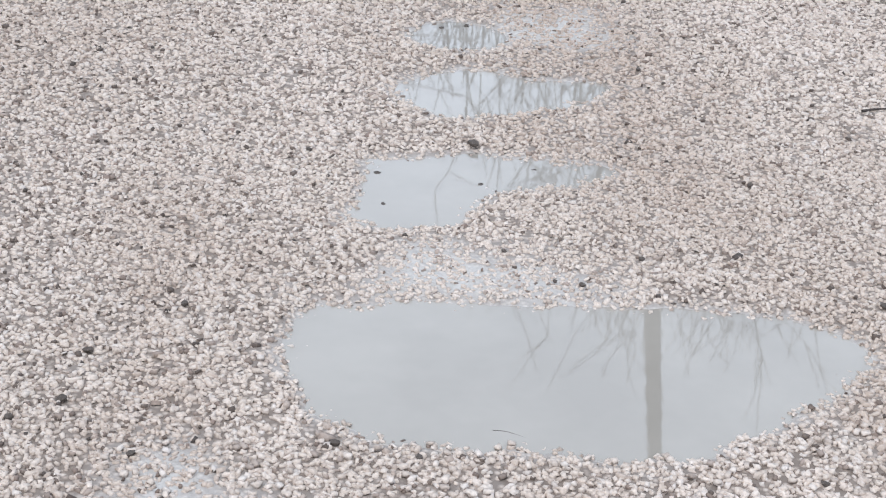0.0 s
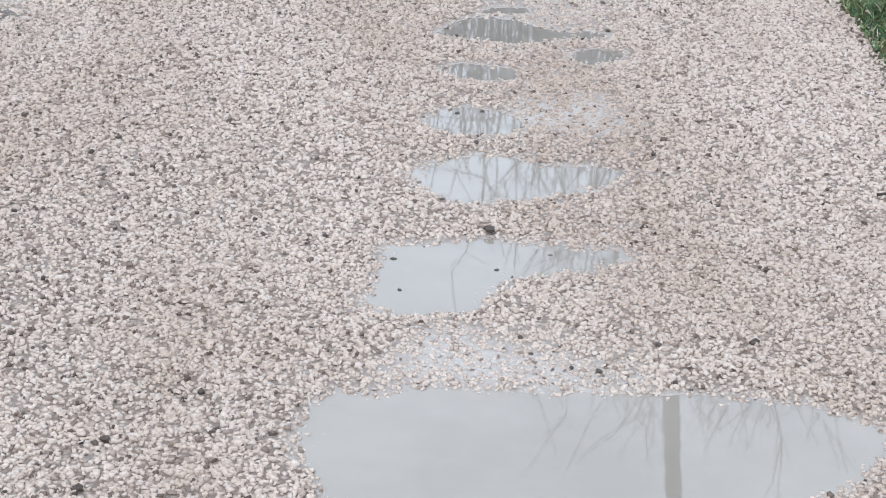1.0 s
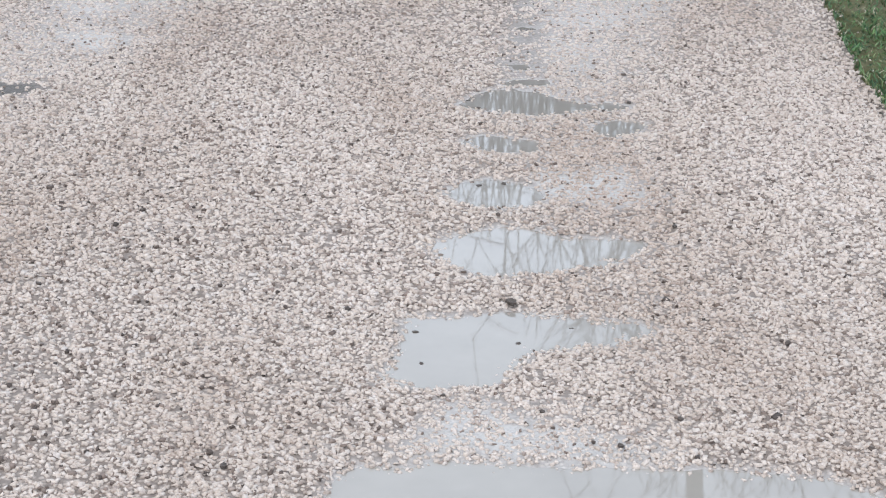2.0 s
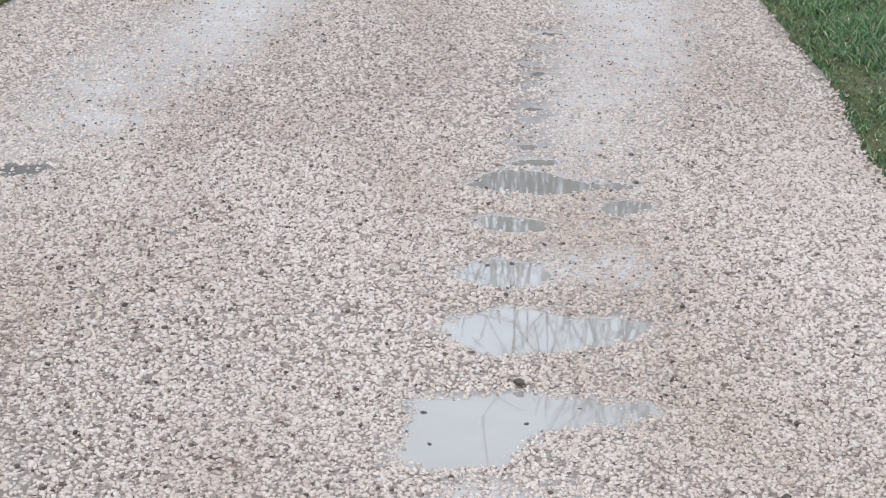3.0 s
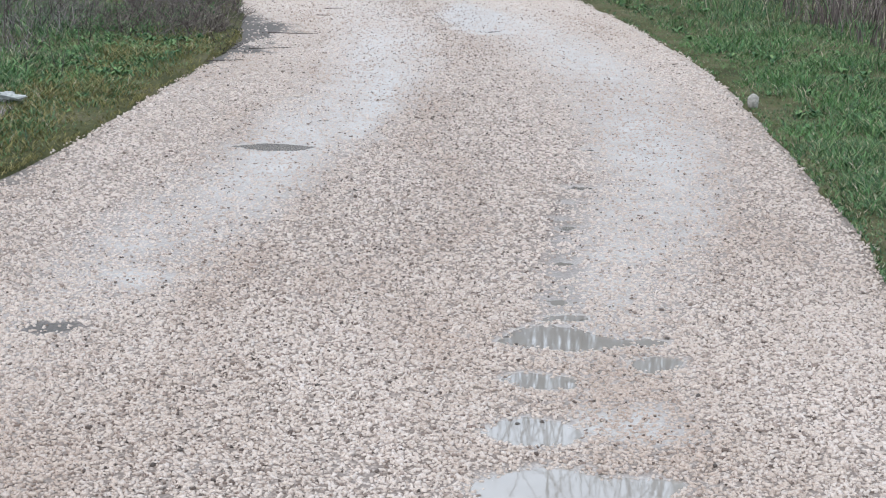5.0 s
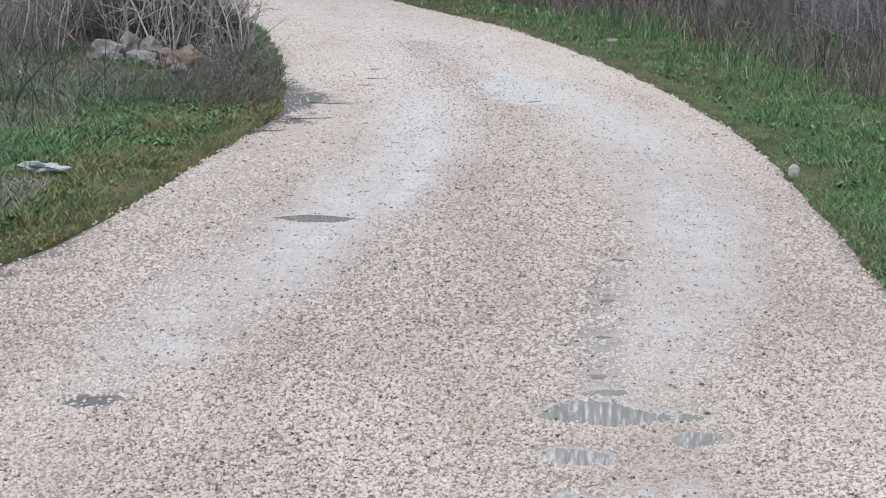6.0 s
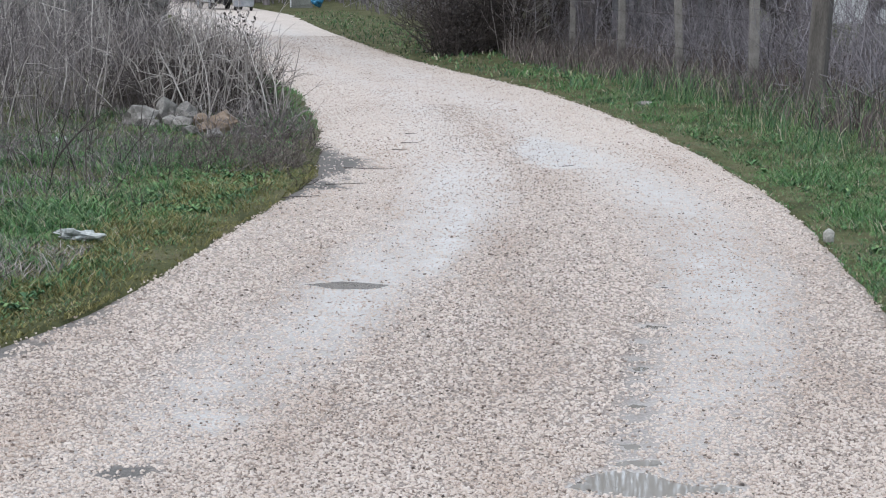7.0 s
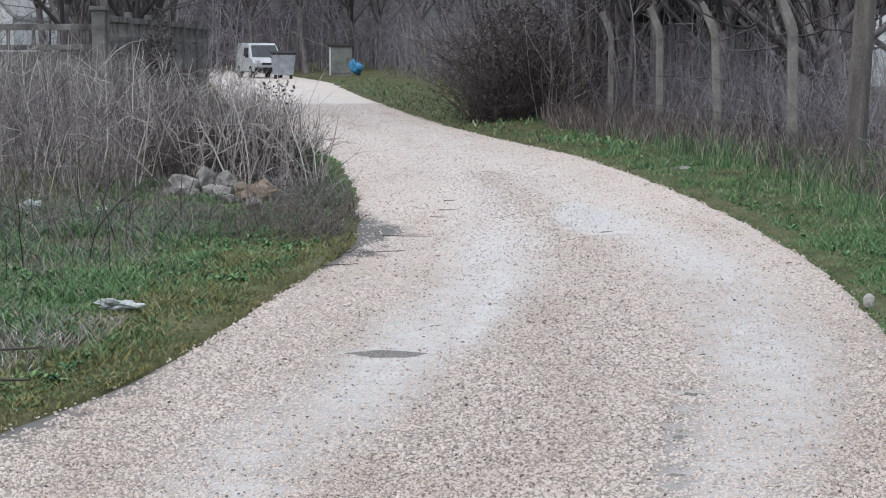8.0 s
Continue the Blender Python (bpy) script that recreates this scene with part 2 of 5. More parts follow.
class Tubes:
    """Gathers many thin tapered tubes for one mesh."""

    def __init__(self, sides=3):
        self.v, self.f, self.n, self.sides = [], [], 0, sides

    def add(self, pts, radii):
        pts = np.asarray(pts, dtype=float)
        k, s = len(pts), self.sides
        d = np.gradient(pts, axis=0)
        d /= np.linalg.norm(d, axis=1)[:, None] + 1e-9
        ref = np.where(np.abs(d[:, 2:3]) < 0.9, np.array([[0, 0, 1.0]]), np.array([[1.0, 0, 0]]))
        a = np.cross(d, ref)
        a /= np.linalg.norm(a, axis=1)[:, None] + 1e-9
        b = np.cross(d, a)
        for i in range(s):
            w = 2 * math.pi * i / s
            self.v.append(pts + (a * math.cos(w) + b * math.sin(w)) * np.asarray(radii)[:, None])
        i = np.arange(k - 1)
        for j in range(s):
            p, q = self.n + j * k, self.n + ((j + 1) % s) * k
            self.f.append(np.stack([p + i, p + i + 1, q + i + 1, q + i], 1))
        self.n += k * s

    def mesh(self, name, material, smooth=True):
        return mesh_from_arrays(name, np.concatenate(self.v), np.concatenate(self.f), material, smooth)


def bend(rng, p, d, length, steps, wander, droop=0.0):
    """A wandering line from p along d."""
    p, d = np.array(p, float), np.array(d, float)
    pts = [p.copy()]
    for _ in range(steps):
        d = d + rng.normal(0, wander, 3) + np.array([0, 0, -droop])
        d /= np.linalg.norm(d)
        p = p + d * length / steps
        pts.append(p.copy())
    return np.array(pts), d


# ---- plan of the road ----
RIGHT_Y = [-6, 0, 2, 4.9, 5.7, 6.6, 7.4, 8.5, 10, 11.4, 13, 15.2, 17.7, 21.3, 25.2, 28.1, 30.8, 34.8, 41.3, 55.4, 77.5, 100, 130]
RIGHT_X = [1.0, 1.4, 1.6, 1.89, 1.99, 2.18, 2.27, 2.4, 2.55, 2.70, 2.77, 2.77, 2.69, 2.44, 1.97, 1.36, 0.78, 0.07, -0.87, -2.64, -5.1, -9.5, -19]
LEFT_Y = [-6, 0, 3, 6, 7.0, 8.1, 9.1, 10.9, 12, 13.7, 15.7, 18.8, 23.3, 29, 38, 49.8, 71.8, 100, 130]
LEFT_X = [-3.0, -2.9, -2.6, -2.1, -1.86, -1.5, -1.32, -1.1, -0.93, -0.72, -0.80, -0.95, -1.4, -2.4, -4.2, -6.4, -9.6, -15.5, -25]


def right_edge(y):
    return np.interp(y, RIGHT_Y, RIGHT_X)


def left_edge(y):
    return np.interp(y, LEFT_Y, LEFT_X)


def fbm(x, y, scale, seed=0, octaves=3):
    """Smooth value noise on arrays, about -1 to 1."""
    out = np.zeros(np.broadcast(x, y).shape)
    amp, tot = 1.0, 0.0
    for o in range(octaves):
        gx, gy = x * scale + 17.3 * o + seed * 3.7, y * scale + 5.1 * o - seed * 1.9
        ix, iy = np.floor(gx), np.floor(gy)
        fx, fy = gx - ix, gy - iy
        fx, fy = fx * fx * (3 - 2 * fx), fy * fy * (3 - 2 * fy)

        def h(a, b):
            v = np.sin(a * 127.1 + b * 311.7 + seed * 74.7) * 43758.5453
            return 2 * (v - np.floor(v)) - 1
        out += amp * ((h(ix, iy) * (1 - fx) + h(ix + 1, iy) * fx) * (1 - fy) + (h(ix, iy + 1) * (1 - fx) + h(ix + 1, iy + 1) * fx) * fy)
        tot += amp
        amp *= 0.5
        scale *= 2.1
    return out / tot


def smooth(a, b, v):
    t = np.clip((v - a) / (b - a), 0, 1)
    return t * t * (3 - 2 * t)


# outlines of the puddles on the road, water level, and the slope of the shore
PUDDLES = {
    "large": ([(.03, 2.68), (.05, 2.77), (.10, 2.81), (.26, 2.82), (.45, 2.80), (.69, 2.79), (.87, 2.76), (.97, 2.73), (1.04, 2.67), (1.10, 2.59), (1.07, 2.53), (.99, 2.48), (.87, 2.37),
               (.78, 2.31), (.69, 2.27), (.58, 2.25), (.47, 2.28), (.34, 2.31), (.15, 2.34), (.07, 2.42), (.03, 2.55)], -0.008, 0.2),
    "notched": ([(.15, 3.17), (.20, 3.33), (.24, 3.52), (.37, 3.53), (.49, 3.54), (.63, 3.50), (.74, 3.48), (.77, 3.43), (.70, 3.37), (.58, 3.34), (.49, 3.32), (.43, 3.24), (.39, 3.16), (.28, 3.14)], -0.009, 0.2),
    "oval": ([(.32, 3.97), (.36, 4.03), (.42, 4.08), (.50, 4.10), (.59, 4.09), (.71, 4.02), (.85, 4.01), (.88, 3.96), (.80, 3.88), (.73, 3.83), (.62, 3.79), (.52, 3.77), (.42, 3.78), (.34, 3.87)], -0.009, 0.2),
    "shallow": ([(.41, 4.37), (.45, 4.45), (.52, 4.48), (.61, 4.45), (.67, 4.38), (.63, 4.29), (.55, 4.26), (.48, 4.28)], -0.009, 0.1),
    "thin": ([(.51, 4.85), (.57, 4.91), (.65, 4.87), (.72, 4.85), (.71, 4.78), (.62, 4.76), (.55, 4.78)], -0.010, 0.1),
    "long": ([(.54, 5.25), (.60, 5.35), (.66, 5.41), (.72, 5.43), (.79, 5.40), (.86, 5.30), (.97, 5.25), (.95, 5.19), (.77, 5.15), (.62, 5.19)], -0.009, 0.12),
    "tail": ([(.97, 5.25), (1.01, 5.27), (1.06, 5.24), (1.01, 5.20), (.97, 5.21)], -0.010, 0.1),
    "small": ([(.90, 4.96), (.94, 5.02), (1.02, 5.07), (1.08, 5.03), (1.03, 4.96), (.96, 4.92)], -0.009, 0.12),
    "sliver": ([(.70, 5.52), (.75, 5.56), (.84, 5.56), (.84, 5.52), (.76, 5.50), (.70, 5.50)], -0.0115, 0.12),
    "track": ([(-.52, 8.86), (-.36, 8.95), (-.22, 8.90), (-.08, 8.85), (-.18, 8.73), (-.36, 8.74)], -0.006, 0.12),
}


# wet hollows strung along the right-hand rut
for rx_, ry_, half in ((1.16, 7.82, 0.055), (1.07, 7.47, 0.03), (.98, 7.11, 0.03), (.98, 6.94, 0.048), (.92, 6.70, 0.03), (1.36, 8.85, 0.045), (.88, 6.3, 0.045), (.86, 6.12, 0.035), (.79, 5.74, 0.035)):
    PUDDLES["rut %.2f" % ry_] = ([(rx_ + half * (1 + 0.4 * math.sin(3.1 * a + ry_ * 9)) * math.cos(a * 0.698), ry_ + half * 0.9 * (1 + 0.4 * math.cos(2.3 * a + ry_ * 5)) * math.sin(a * 0.698)) for a in range(9)], -0.0105, 0.1)


def outline_distance(x, y, pts):
    """Signed distance to a closed outline, negative inside."""
    d2 = np.full(x.shape, 1e9)
    inside = np.zeros(x.shape, bool)
    n = len(pts)
    for i in range(n):
        (ax, ay), (bx, by) = pts[i], pts[(i + 1) % n]
        ex, ey = bx - ax, by - ay
        t = np.clip(((x - ax) * ex + (y - ay) * ey) / (ex * ex + ey * ey), 0, 1)
        d2 = np.minimum(d2, (x - ax - t * ex) ** 2 + (y - ay - t * ey) ** 2)
        cross = ((ay > y) != (by > y)) & (x < (bx - ax) * (y - ay) / (by - ay + 1e-12) + ax)
        inside ^= cross
    return np.where(inside, -1, 1) * np.sqrt(d2)


def shore(x, y):
    """The nearest puddle's signed distance, and the level that its bed allows."""
    best, bed = np.full(x.shape, 9.0), np.full(x.shape, 9.0)
    for pts, level, slope in PUDDLES.values():
        cx, cy = np.mean([p[0] for p in pts]), np.mean([p[1] for p in pts])
        reach = max(math.hypot(p[0] - cx, p[1] - cy) for p in pts) + 0.4
        near = (x - cx) ** 2 + (y - cy) ** 2 < reach ** 2
        if not near.any():
            continue
        xs, ys = x[near], y[near]
        d = outline_distance(xs, ys, pts) - (0.013 if cy > 4.2 and len(pts) != 9 else 0.0) + 0.025 * fbm(xs, ys, 14, 5) + 0.01 * fbm(xs, ys, 45, 6)
        best[near] = np.minimum(best[near], d)
        bed[near] = np.minimum(bed[near], level + np.clip(d * slope, -0.025, 1))
    return best, bed


# films of water that stand between the stones of the wheel tracks
WET_FILMS = ([(0.0, 9.0), (.21, 10.72), (.40, 12.2), (.55, 11.8), (.36, 10.4), (.2, 9.1)],
             [(1.0, 16.2), (1.35, 17.5), (1.75, 16.4), (1.6, 14.6), (1.2, 14.4)],
             [(-0.3, 2.1), (-0.2, 2.31), (-0.12, 2.31), (-0.05, 2.18), (-0.1, 2.1)],
             [(0.1, 2.85), (0.3, 3.0), (0.55, 2.98), (0.6, 2.84)],
             [(0.62, 4.28), (0.66, 4.46), (0.85, 4.5), (0.9, 4.3)],
             [(-.85, 6.03), (-.73, 6.15), (-.55, 6.05), (-.73, 5.9)])

TRACK_R = ([0, 2, 3, 5, 6, 7, 8, 9, 11, 14, 17, 22, 30, 60, 130], [.45, .5, .55, .75, .95, 1.25, 1.5, 1.65, 1.8, 1.7, 1.4, 1.0, -.3, -5.0, -21])
TRACK_L = ([0, 2, 5.3, 6, 7.3, 8.8, 10.7, 12, 14, 18, 24, 30, 60, 130], [-1.5, -1.3, -.95, -.78, -.5, -.15, .2, .42, .5, .4, -.1, -1.4, -6.5, -23])


def wetness(x, y):
    """How fine, worn and wet the road is: two wheel tracks and the ground round the puddles."""
    r = np.abs(x - np.interp(y, *TRACK_R) - 0.1)
    l = np.abs(x - np.interp(y, *TRACK_L) + 0.05)
    wr = np.interp(y, [2, 5, 7, 12, 20], [0.16, 0.26, 0.34, 0.42, 0.5])
    wl_ = np.interp(y, [2, 5, 7, 12, 20], [0.22, 0.32, 0.42, 0.5, 0.5])
    w = np.maximum(0.85 - smooth(wr * 0.1, wr * 1.7, r), 0.68 - smooth(wl_ * 0.1, wl_ * 1.7, l))
    w = w * (0.8 + 0.5 * fbm(x * 1.5, y * 0.45, 1.4, 2) + 0.22 * fbm(x, y, 8, 22)) * smooth(2.2, 7.5, y) * (1 - 0.5 * smooth(12, 18, y)) + 0.1 * fbm(x, y, 7, 3)
    d, _ = shore(x, y)
    for pts in WET_FILMS:
        w = np.maximum(w, 0.85 - smooth(-0.1, 0.2, outline_distance(x, y, pts) + 0.12 * fbm(x, y, 5, 12)))
    w = np.maximum(w, 0.75 - smooth(-0.03, 0.07, d))
    return np.clip(w, 0, 1)


def soil_and_wet(x, y):
    """Dark earth washed from the left verge onto the gravel, and dark wet gravel in a blot and along the right-hand
    rut.
    """
    o = x - left_edge(y) + 0.22 * fbm(x, y, 4, 41) + 0.1 * fbm(x, y, 14, 42)
    reach = np.interp(y, [11.0, 12.2, 13.0, 13.8, 14.5, 15.2, 15.9, 16.8], [0.0, 0.12, 0.3, 0.2, 0.5, 0.4, 0.15, 0.0])
    near = np.interp(y, [6.5, 7.3, 8.0, 9.0, 11], [0.2, 0.14, 0.05, 0.03, 0.0])
    spill = np.clip(1 - smooth(-0.12, 0.04, o - np.maximum(reach, near)), 0, 1) * smooth(6, 7, y) * (1 - smooth(16.5, 17.5, y))
    blot = 1 - smooth(0.4, 1.1, np.hypot((x + 0.93) / 0.12, (y - 5.37) / 0.11) + 0.5 * fbm(x, y, 12, 43))
    rut = 1 - smooth(0.02, 0.11, np.abs(x - np.interp(y, [5.5, 6.3, 7.1, 7.9], [.78, .87, .98, 1.14])) + 0.06 * fbm(x, y * 2.5, 9, 44))
    return np.maximum(np.maximum(spill, blot), 0.3 * rut * smooth(5.5, 5.8, y) * (1 - smooth(7.0, 8.4, y)))


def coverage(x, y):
    """How closely loose stones lie: thick just ahead, thinner behind and far ahead. Where thick, the bed colour is
    darkened as shade between them.
    """
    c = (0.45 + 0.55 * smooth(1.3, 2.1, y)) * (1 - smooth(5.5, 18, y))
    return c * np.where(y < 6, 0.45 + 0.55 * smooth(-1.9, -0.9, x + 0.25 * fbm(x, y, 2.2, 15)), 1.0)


def road_height(x, y):
    z = 0.004 * fbm(x, y, 1.5, 1) + 0.003 * fbm(x, y, 6, 4)
    z = z - 0.004 * wetness(x, y)
    return np.minimum(z, shore(x, y)[1])


def road_strip(y0, y1, step, across):
    ys = np.arange(y0, y1 + step * 0.5, step)
    u = np.linspace(0, 1, across)
    lo, hi = left_edge(ys) - 0.12, right_edge(ys) + 0.12
    X = lo[:, None] + (hi - lo)[:, None] * u[None]
    Y = np.repeat(ys[:, None], across, 1)
    return X, Y


def build_road():
    vs, fs, wet, n = [], [], [], 0
    for y0, y1, step, across in ((-6, 1.8, 0.1, 60), (1.8, 6.0, 0.026, 170), (6.0, 14.0, 0.05, 100), (14, 34, 0.16, 44), (34, 130, 0.8, 14)):
        X, Y = road_strip(y0, y1, step, across)
        Z = road_height(X, Y)
        edge = np.minimum(X - left_edge(Y), right_edge(Y) - X)
        Z = Z - 0.05 * (1 - smooth(-0.12, 0.08, edge))
        wet.append(wetness(X, Y).ravel())
        vs.append(np.stack([X, Y, Z], -1).reshape(-1, 3))
        r, c = X.shape
        i = (np.arange(r - 1)[:, None] * c + np.arange(c - 1)[None]).ravel() + n
        fs.append(np.stack([i, i + 1, i + c + 1, i + c], 1))
        n += r * c
    me = mesh_from_arrays("road", np.concatenate(vs), np.concatenate(fs), M_ROAD, True)
    a = me.attributes.new("wet", "FLOAT", "POINT")
    a.data.foreach_set("value", np.concatenate(wet).astype(np.float32))
    # also carries the dark wet gravel of the blot and the rut
    a = me.attributes.new("soil", "FLOAT", "POINT")
    a.data.foreach_set("value", soil_and_wet(*np.concatenate(vs)[:, :2].T).astype(np.float32))
    # 1 where the bed keeps its pale colour, without painted gap shade
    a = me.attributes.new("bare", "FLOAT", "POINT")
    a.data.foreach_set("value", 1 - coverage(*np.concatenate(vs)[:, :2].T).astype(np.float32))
    return tagged(new("road", me), "pale pinkish crushed-stone road with wet wheel tracks and potholes", "road", kind="structure")


road = build_road()


def ground_height(x, y):
    """The verges: just above the road, rising a little away from it."""
    out = np.maximum(left_edge(y) - x, x - right_edge(y))
    z = 0.015 + 0.05 * smooth(0.1, 1.6, out) + 0.22 * smooth(1.5, 7, out) + 0.03 * fbm(x, y, 0.9, 8) * smooth(0, 1, out)
    z = np.where(y < -5, z * 0.5, z)
    return np.where(out < -0.02, -0.12, z)


def build_ground():
    vs, fs, n = [], [], 0
    xs = np.concatenate([[-900, -300, -120, -60, -35, -25], np.arange(-18, -4, 0.5), np.arange(-4, 5, 0.1), np.arange(5, 16, 0.5), [22, 35, 60, 120, 300, 900]])
    ys = np.concatenate([[-900, -200, -60, -20, -10], np.arange(-6, 3, 0.5), np.arange(3, 26, 0.25), np.arange(26, 60, 0.8), np.arange(60, 130, 1.5), [140, 160, 200, 300, 500, 1000, 1500]])
    X, Y = np.meshgrid(xs, ys)
    Z = ground_height(X, Y)
    r, c = X.shape
    i = (np.arange(r - 1)[:, None] * c + np.arange(c - 1)[None]).ravel()
    me = mesh_from_arrays("ground", np.stack([X, Y, Z], -1).reshape(-1, 3), np.stack([i, i + 1, i + c + 1, i + c], 1), M_SOIL, True)
    return tagged(new("ground", me), "damp grassy verge soil beside the gravel road", "ground", kind="structure")


build_ground()


def build_puddle(pts, level):
    """A flat sheet of water, its rim tucked under the shore stones."""
    c = Vector((np.mean([p[0] for p in pts]), np.mean([p[1] for p in pts]), level))
    n = len(pts)
    dense = []
    for i in range(n):
        a, b = Vector((*pts[i], level)), Vector((*pts[(i + 1) % n], level))
        dense += [a.lerp(b, k / 3) for k in range(3)]
    bm = bmesh.new()
    rings = []
    for s in (1.0, 0.55):
        ring = []
        for p in dense:
            out = (p - c)
            ring.append(bm.verts.new(c + out * s + (out.normalized() * (0.05 if n > 10 else 0.02) if s == 1.0 else Vector())))
        rings.append(ring)
    mid = bm.verts.new(c)
    k = len(dense)
    for i in range(k):
        bm.faces.new((rings[0][i], rings[0][(i + 1) % k], rings[1][(i + 1) % k], rings[1][i]))
        bm.faces.new((rings[1][i], rings[1][(i + 1) % k], mid))
    bmesh.ops.recalc_face_normals(bm, faces=bm.faces)
    if sum(f.normal.z for f in bm.faces) < 0:
        bmesh.ops.reverse_faces(bm, faces=bm.faces)
    ob = part("puddle", bm, M_WATER, None, "", True)
    size = max(p[0] for p in pts) - min(p[0] for p in pts)
    kind = "large" if size > 0.8 else "broad" if size > 0.45 else "small shallow"
    return tagged(ob, kind + " puddle of milky rainwater in a gravel pothole", "puddle", "puddles in the road", "structure")


for outline, level, _ in PUDDLES.values():
    build_puddle(outline, level)


# ---- vegetation ----
def blades(rng, x, y, h, w, lean, name, material, label, z=None):
    """A stand of grass: bent tapering blades, one mesh."""
    n = len(x)
    z = (ground_height(x, y) if z is None else z) - 0.01
    a = rng.uniform(0, 2 * math.pi, n)
    b = rng.uniform(0, 2 * math.pi, n)
    side = np.stack([np.cos(a), np.sin(a), np.zeros(n)], 1) * (w / 2)[:, None]
    out = np.stack([np.cos(b), np.sin(b), np.zeros(n)], 1) * (h * lean)[:, None]
    base = np.stack([x, y, z], 1)
    up = np.stack([np.zeros(n), np.zeros(n), h], 1)
    mid = base + up * 0.6 + out * 0.35
    tip = base + up + out
    v = np.stack([base - side, base + side, mid - side * 0.8, mid + side * 0.8, tip], 1).reshape(-1, 3)
    f = np.array([(0, 1, 3), (0, 3, 2), (2, 3, 4)])
    f = (f[None] + (np.arange(n) * 5)[:, None, None]).reshape(-1, 3)
    return tagged(new(name, mesh_from_arrays(name, v, f, material)), label, "grass", kind="stuff")


def scatter(rng, n, x0, x1, y0, y1, mask):
    x, y = rng.uniform(x0, x1, n), rng.uniform(y0, y1, n)
    k = rng.uniform(0, 1, n) < mask(x, y)
    return x[k], y[k]


rng = np.random.default_rng(5)


def right_out(x, y):
    return x - right_edge(y)


def left_out(x, y):
    return left_edge(y) - x


def clumps(x, y, scale, seed, low=-0.2, high=0.35):
    return smooth(low, high, fbm(x, y, scale, seed))


M_LEAFY = island_tones("leafy_weeds", [(0, (0.035, 0.075, 0.04)), (0.4, (0.075, 0.155, 0.07)), (0.75, (0.145, 0.25, 0.105)), (1, (0.17, 0.25, 0.11))], 0.75, 0.15, 25)


def grass_on(rng, side, name, n, x0, x1, y0, y1, near, far, hgt, wid, lean, material, label, patch=(1.2, 3), floor=0.25):
    def mask(x, y):
        o = side(x, y) + 0.12 * fbm(x, y, 2.5, 21)
        m = (o > near) * (1 - smooth(far * 0.7, far, o)) * (floor + (1 - floor) * clumps(x, y, *patch))
        return m * np.clip(9.0 / np.maximum(y, 5), 0.12, 1.0)
    x, y = scatter(rng, n, x0, x1, y0, y1, mask)
    k = len(x)
    grow = 1 + 0.6 * smooth(10, 40, y)
    vary = (0.6 + 0.8 * clumps(x, y, 1.7, 31)) * smooth(-0.1, 0.5, side(x, y) + 0.1)
    h = rng.uniform(*hgt, k) * np.clip(vary, 0.35, 1.5)
    return blades(rng, x, y, h, rng.uniform(*wid, k) * grow, rng.uniform(*lean, k), name, material, label)


grass_on(rng, right_out, "grass", 230000, 1.5, 6.2, 4.5, 24, -0.06, 2.9, (0.025, 0.075), (0.004, 0.009), (0.4, 1.5), M_GRASS, "lush green grass on the verge beside the road", (1.2, 3), 0.35)
grass_on(rng, right_out, "grass", 90000, -6, 5.5, 24, 80, -0.02, 3.2, (0.04, 0.11), (0.014, 0.028), (0.3, 1.0), M_GRASS, "green grass strip along the bending road", (1.2, 3), 0.6)
grass_on(rng, left_out, "grass", 240000, -6.0, -0.5, 6.5, 19, 0.08, 4.2, (0.025, 0.075), (0.004, 0.009), (0.4, 1.5), M_GRASS, "green grass and weeds on the verge", (1.2, 3), 0.25)
grass_on(rng, left_out, "mossy_grass", 185000, -4.5, -0.6, 6.0, 14.6, -0.14, 0.9, (0.025, 0.075), (0.005, 0.010), (0.5, 1.4), M_MOSS_GRASS, "short yellowish mossy grass at the road edge")
grass_on(rng, right_out, "mossy_grass", 40000, 1.6, 4.0, 4.5, 20, -0.06, 0.3, (0.02, 0.05), (0.005, 0.010), (0.5, 1.4), M_GRASS, "short trampled grass at the gravel edge", (3, 6))
grass_on(rng, left_out, "dry_grass", 52000, -7, -0.6, 7.5, 24, 1.3, 7.0, (0.05, 0.17), (0.004, 0.008), (0.4, 1.4), M_BRUSH, "withered grey-brown grass between the weeds", (1.0, 13), 0.3)
grass_on(rng, right_out, "dry_grass", 120000, 2, 8, 9, 45, 1.5, 6.5, (0.15, 0.45), (0.006, 0.014), (0.15, 0.7), M_RED_WEED, "rust-brown withered grass below the fence", (1.1, 14), 0.35)
grass_on(rng, left_out, "broadleaf_weeds", 60000, -5, -0.6, 7.5, 16, 0.3, 3.4, (0.02, 0.06), (0.009, 0.018), (0.6, 1.6), M_LEAFY, "broad-leaved green weeds in the grass", (1.6, 17), 0.08)
grass_on(rng, right_out, "broadleaf_weeds", 55000, 1.8, 6, 6, 38, 0.2, 2.8, (0.02, 0.06), (0.009, 0.018), (0.6, 1.6), M_LEAFY, "broad-leaved green weeds on the verge", (1.6, 18), 0.02)


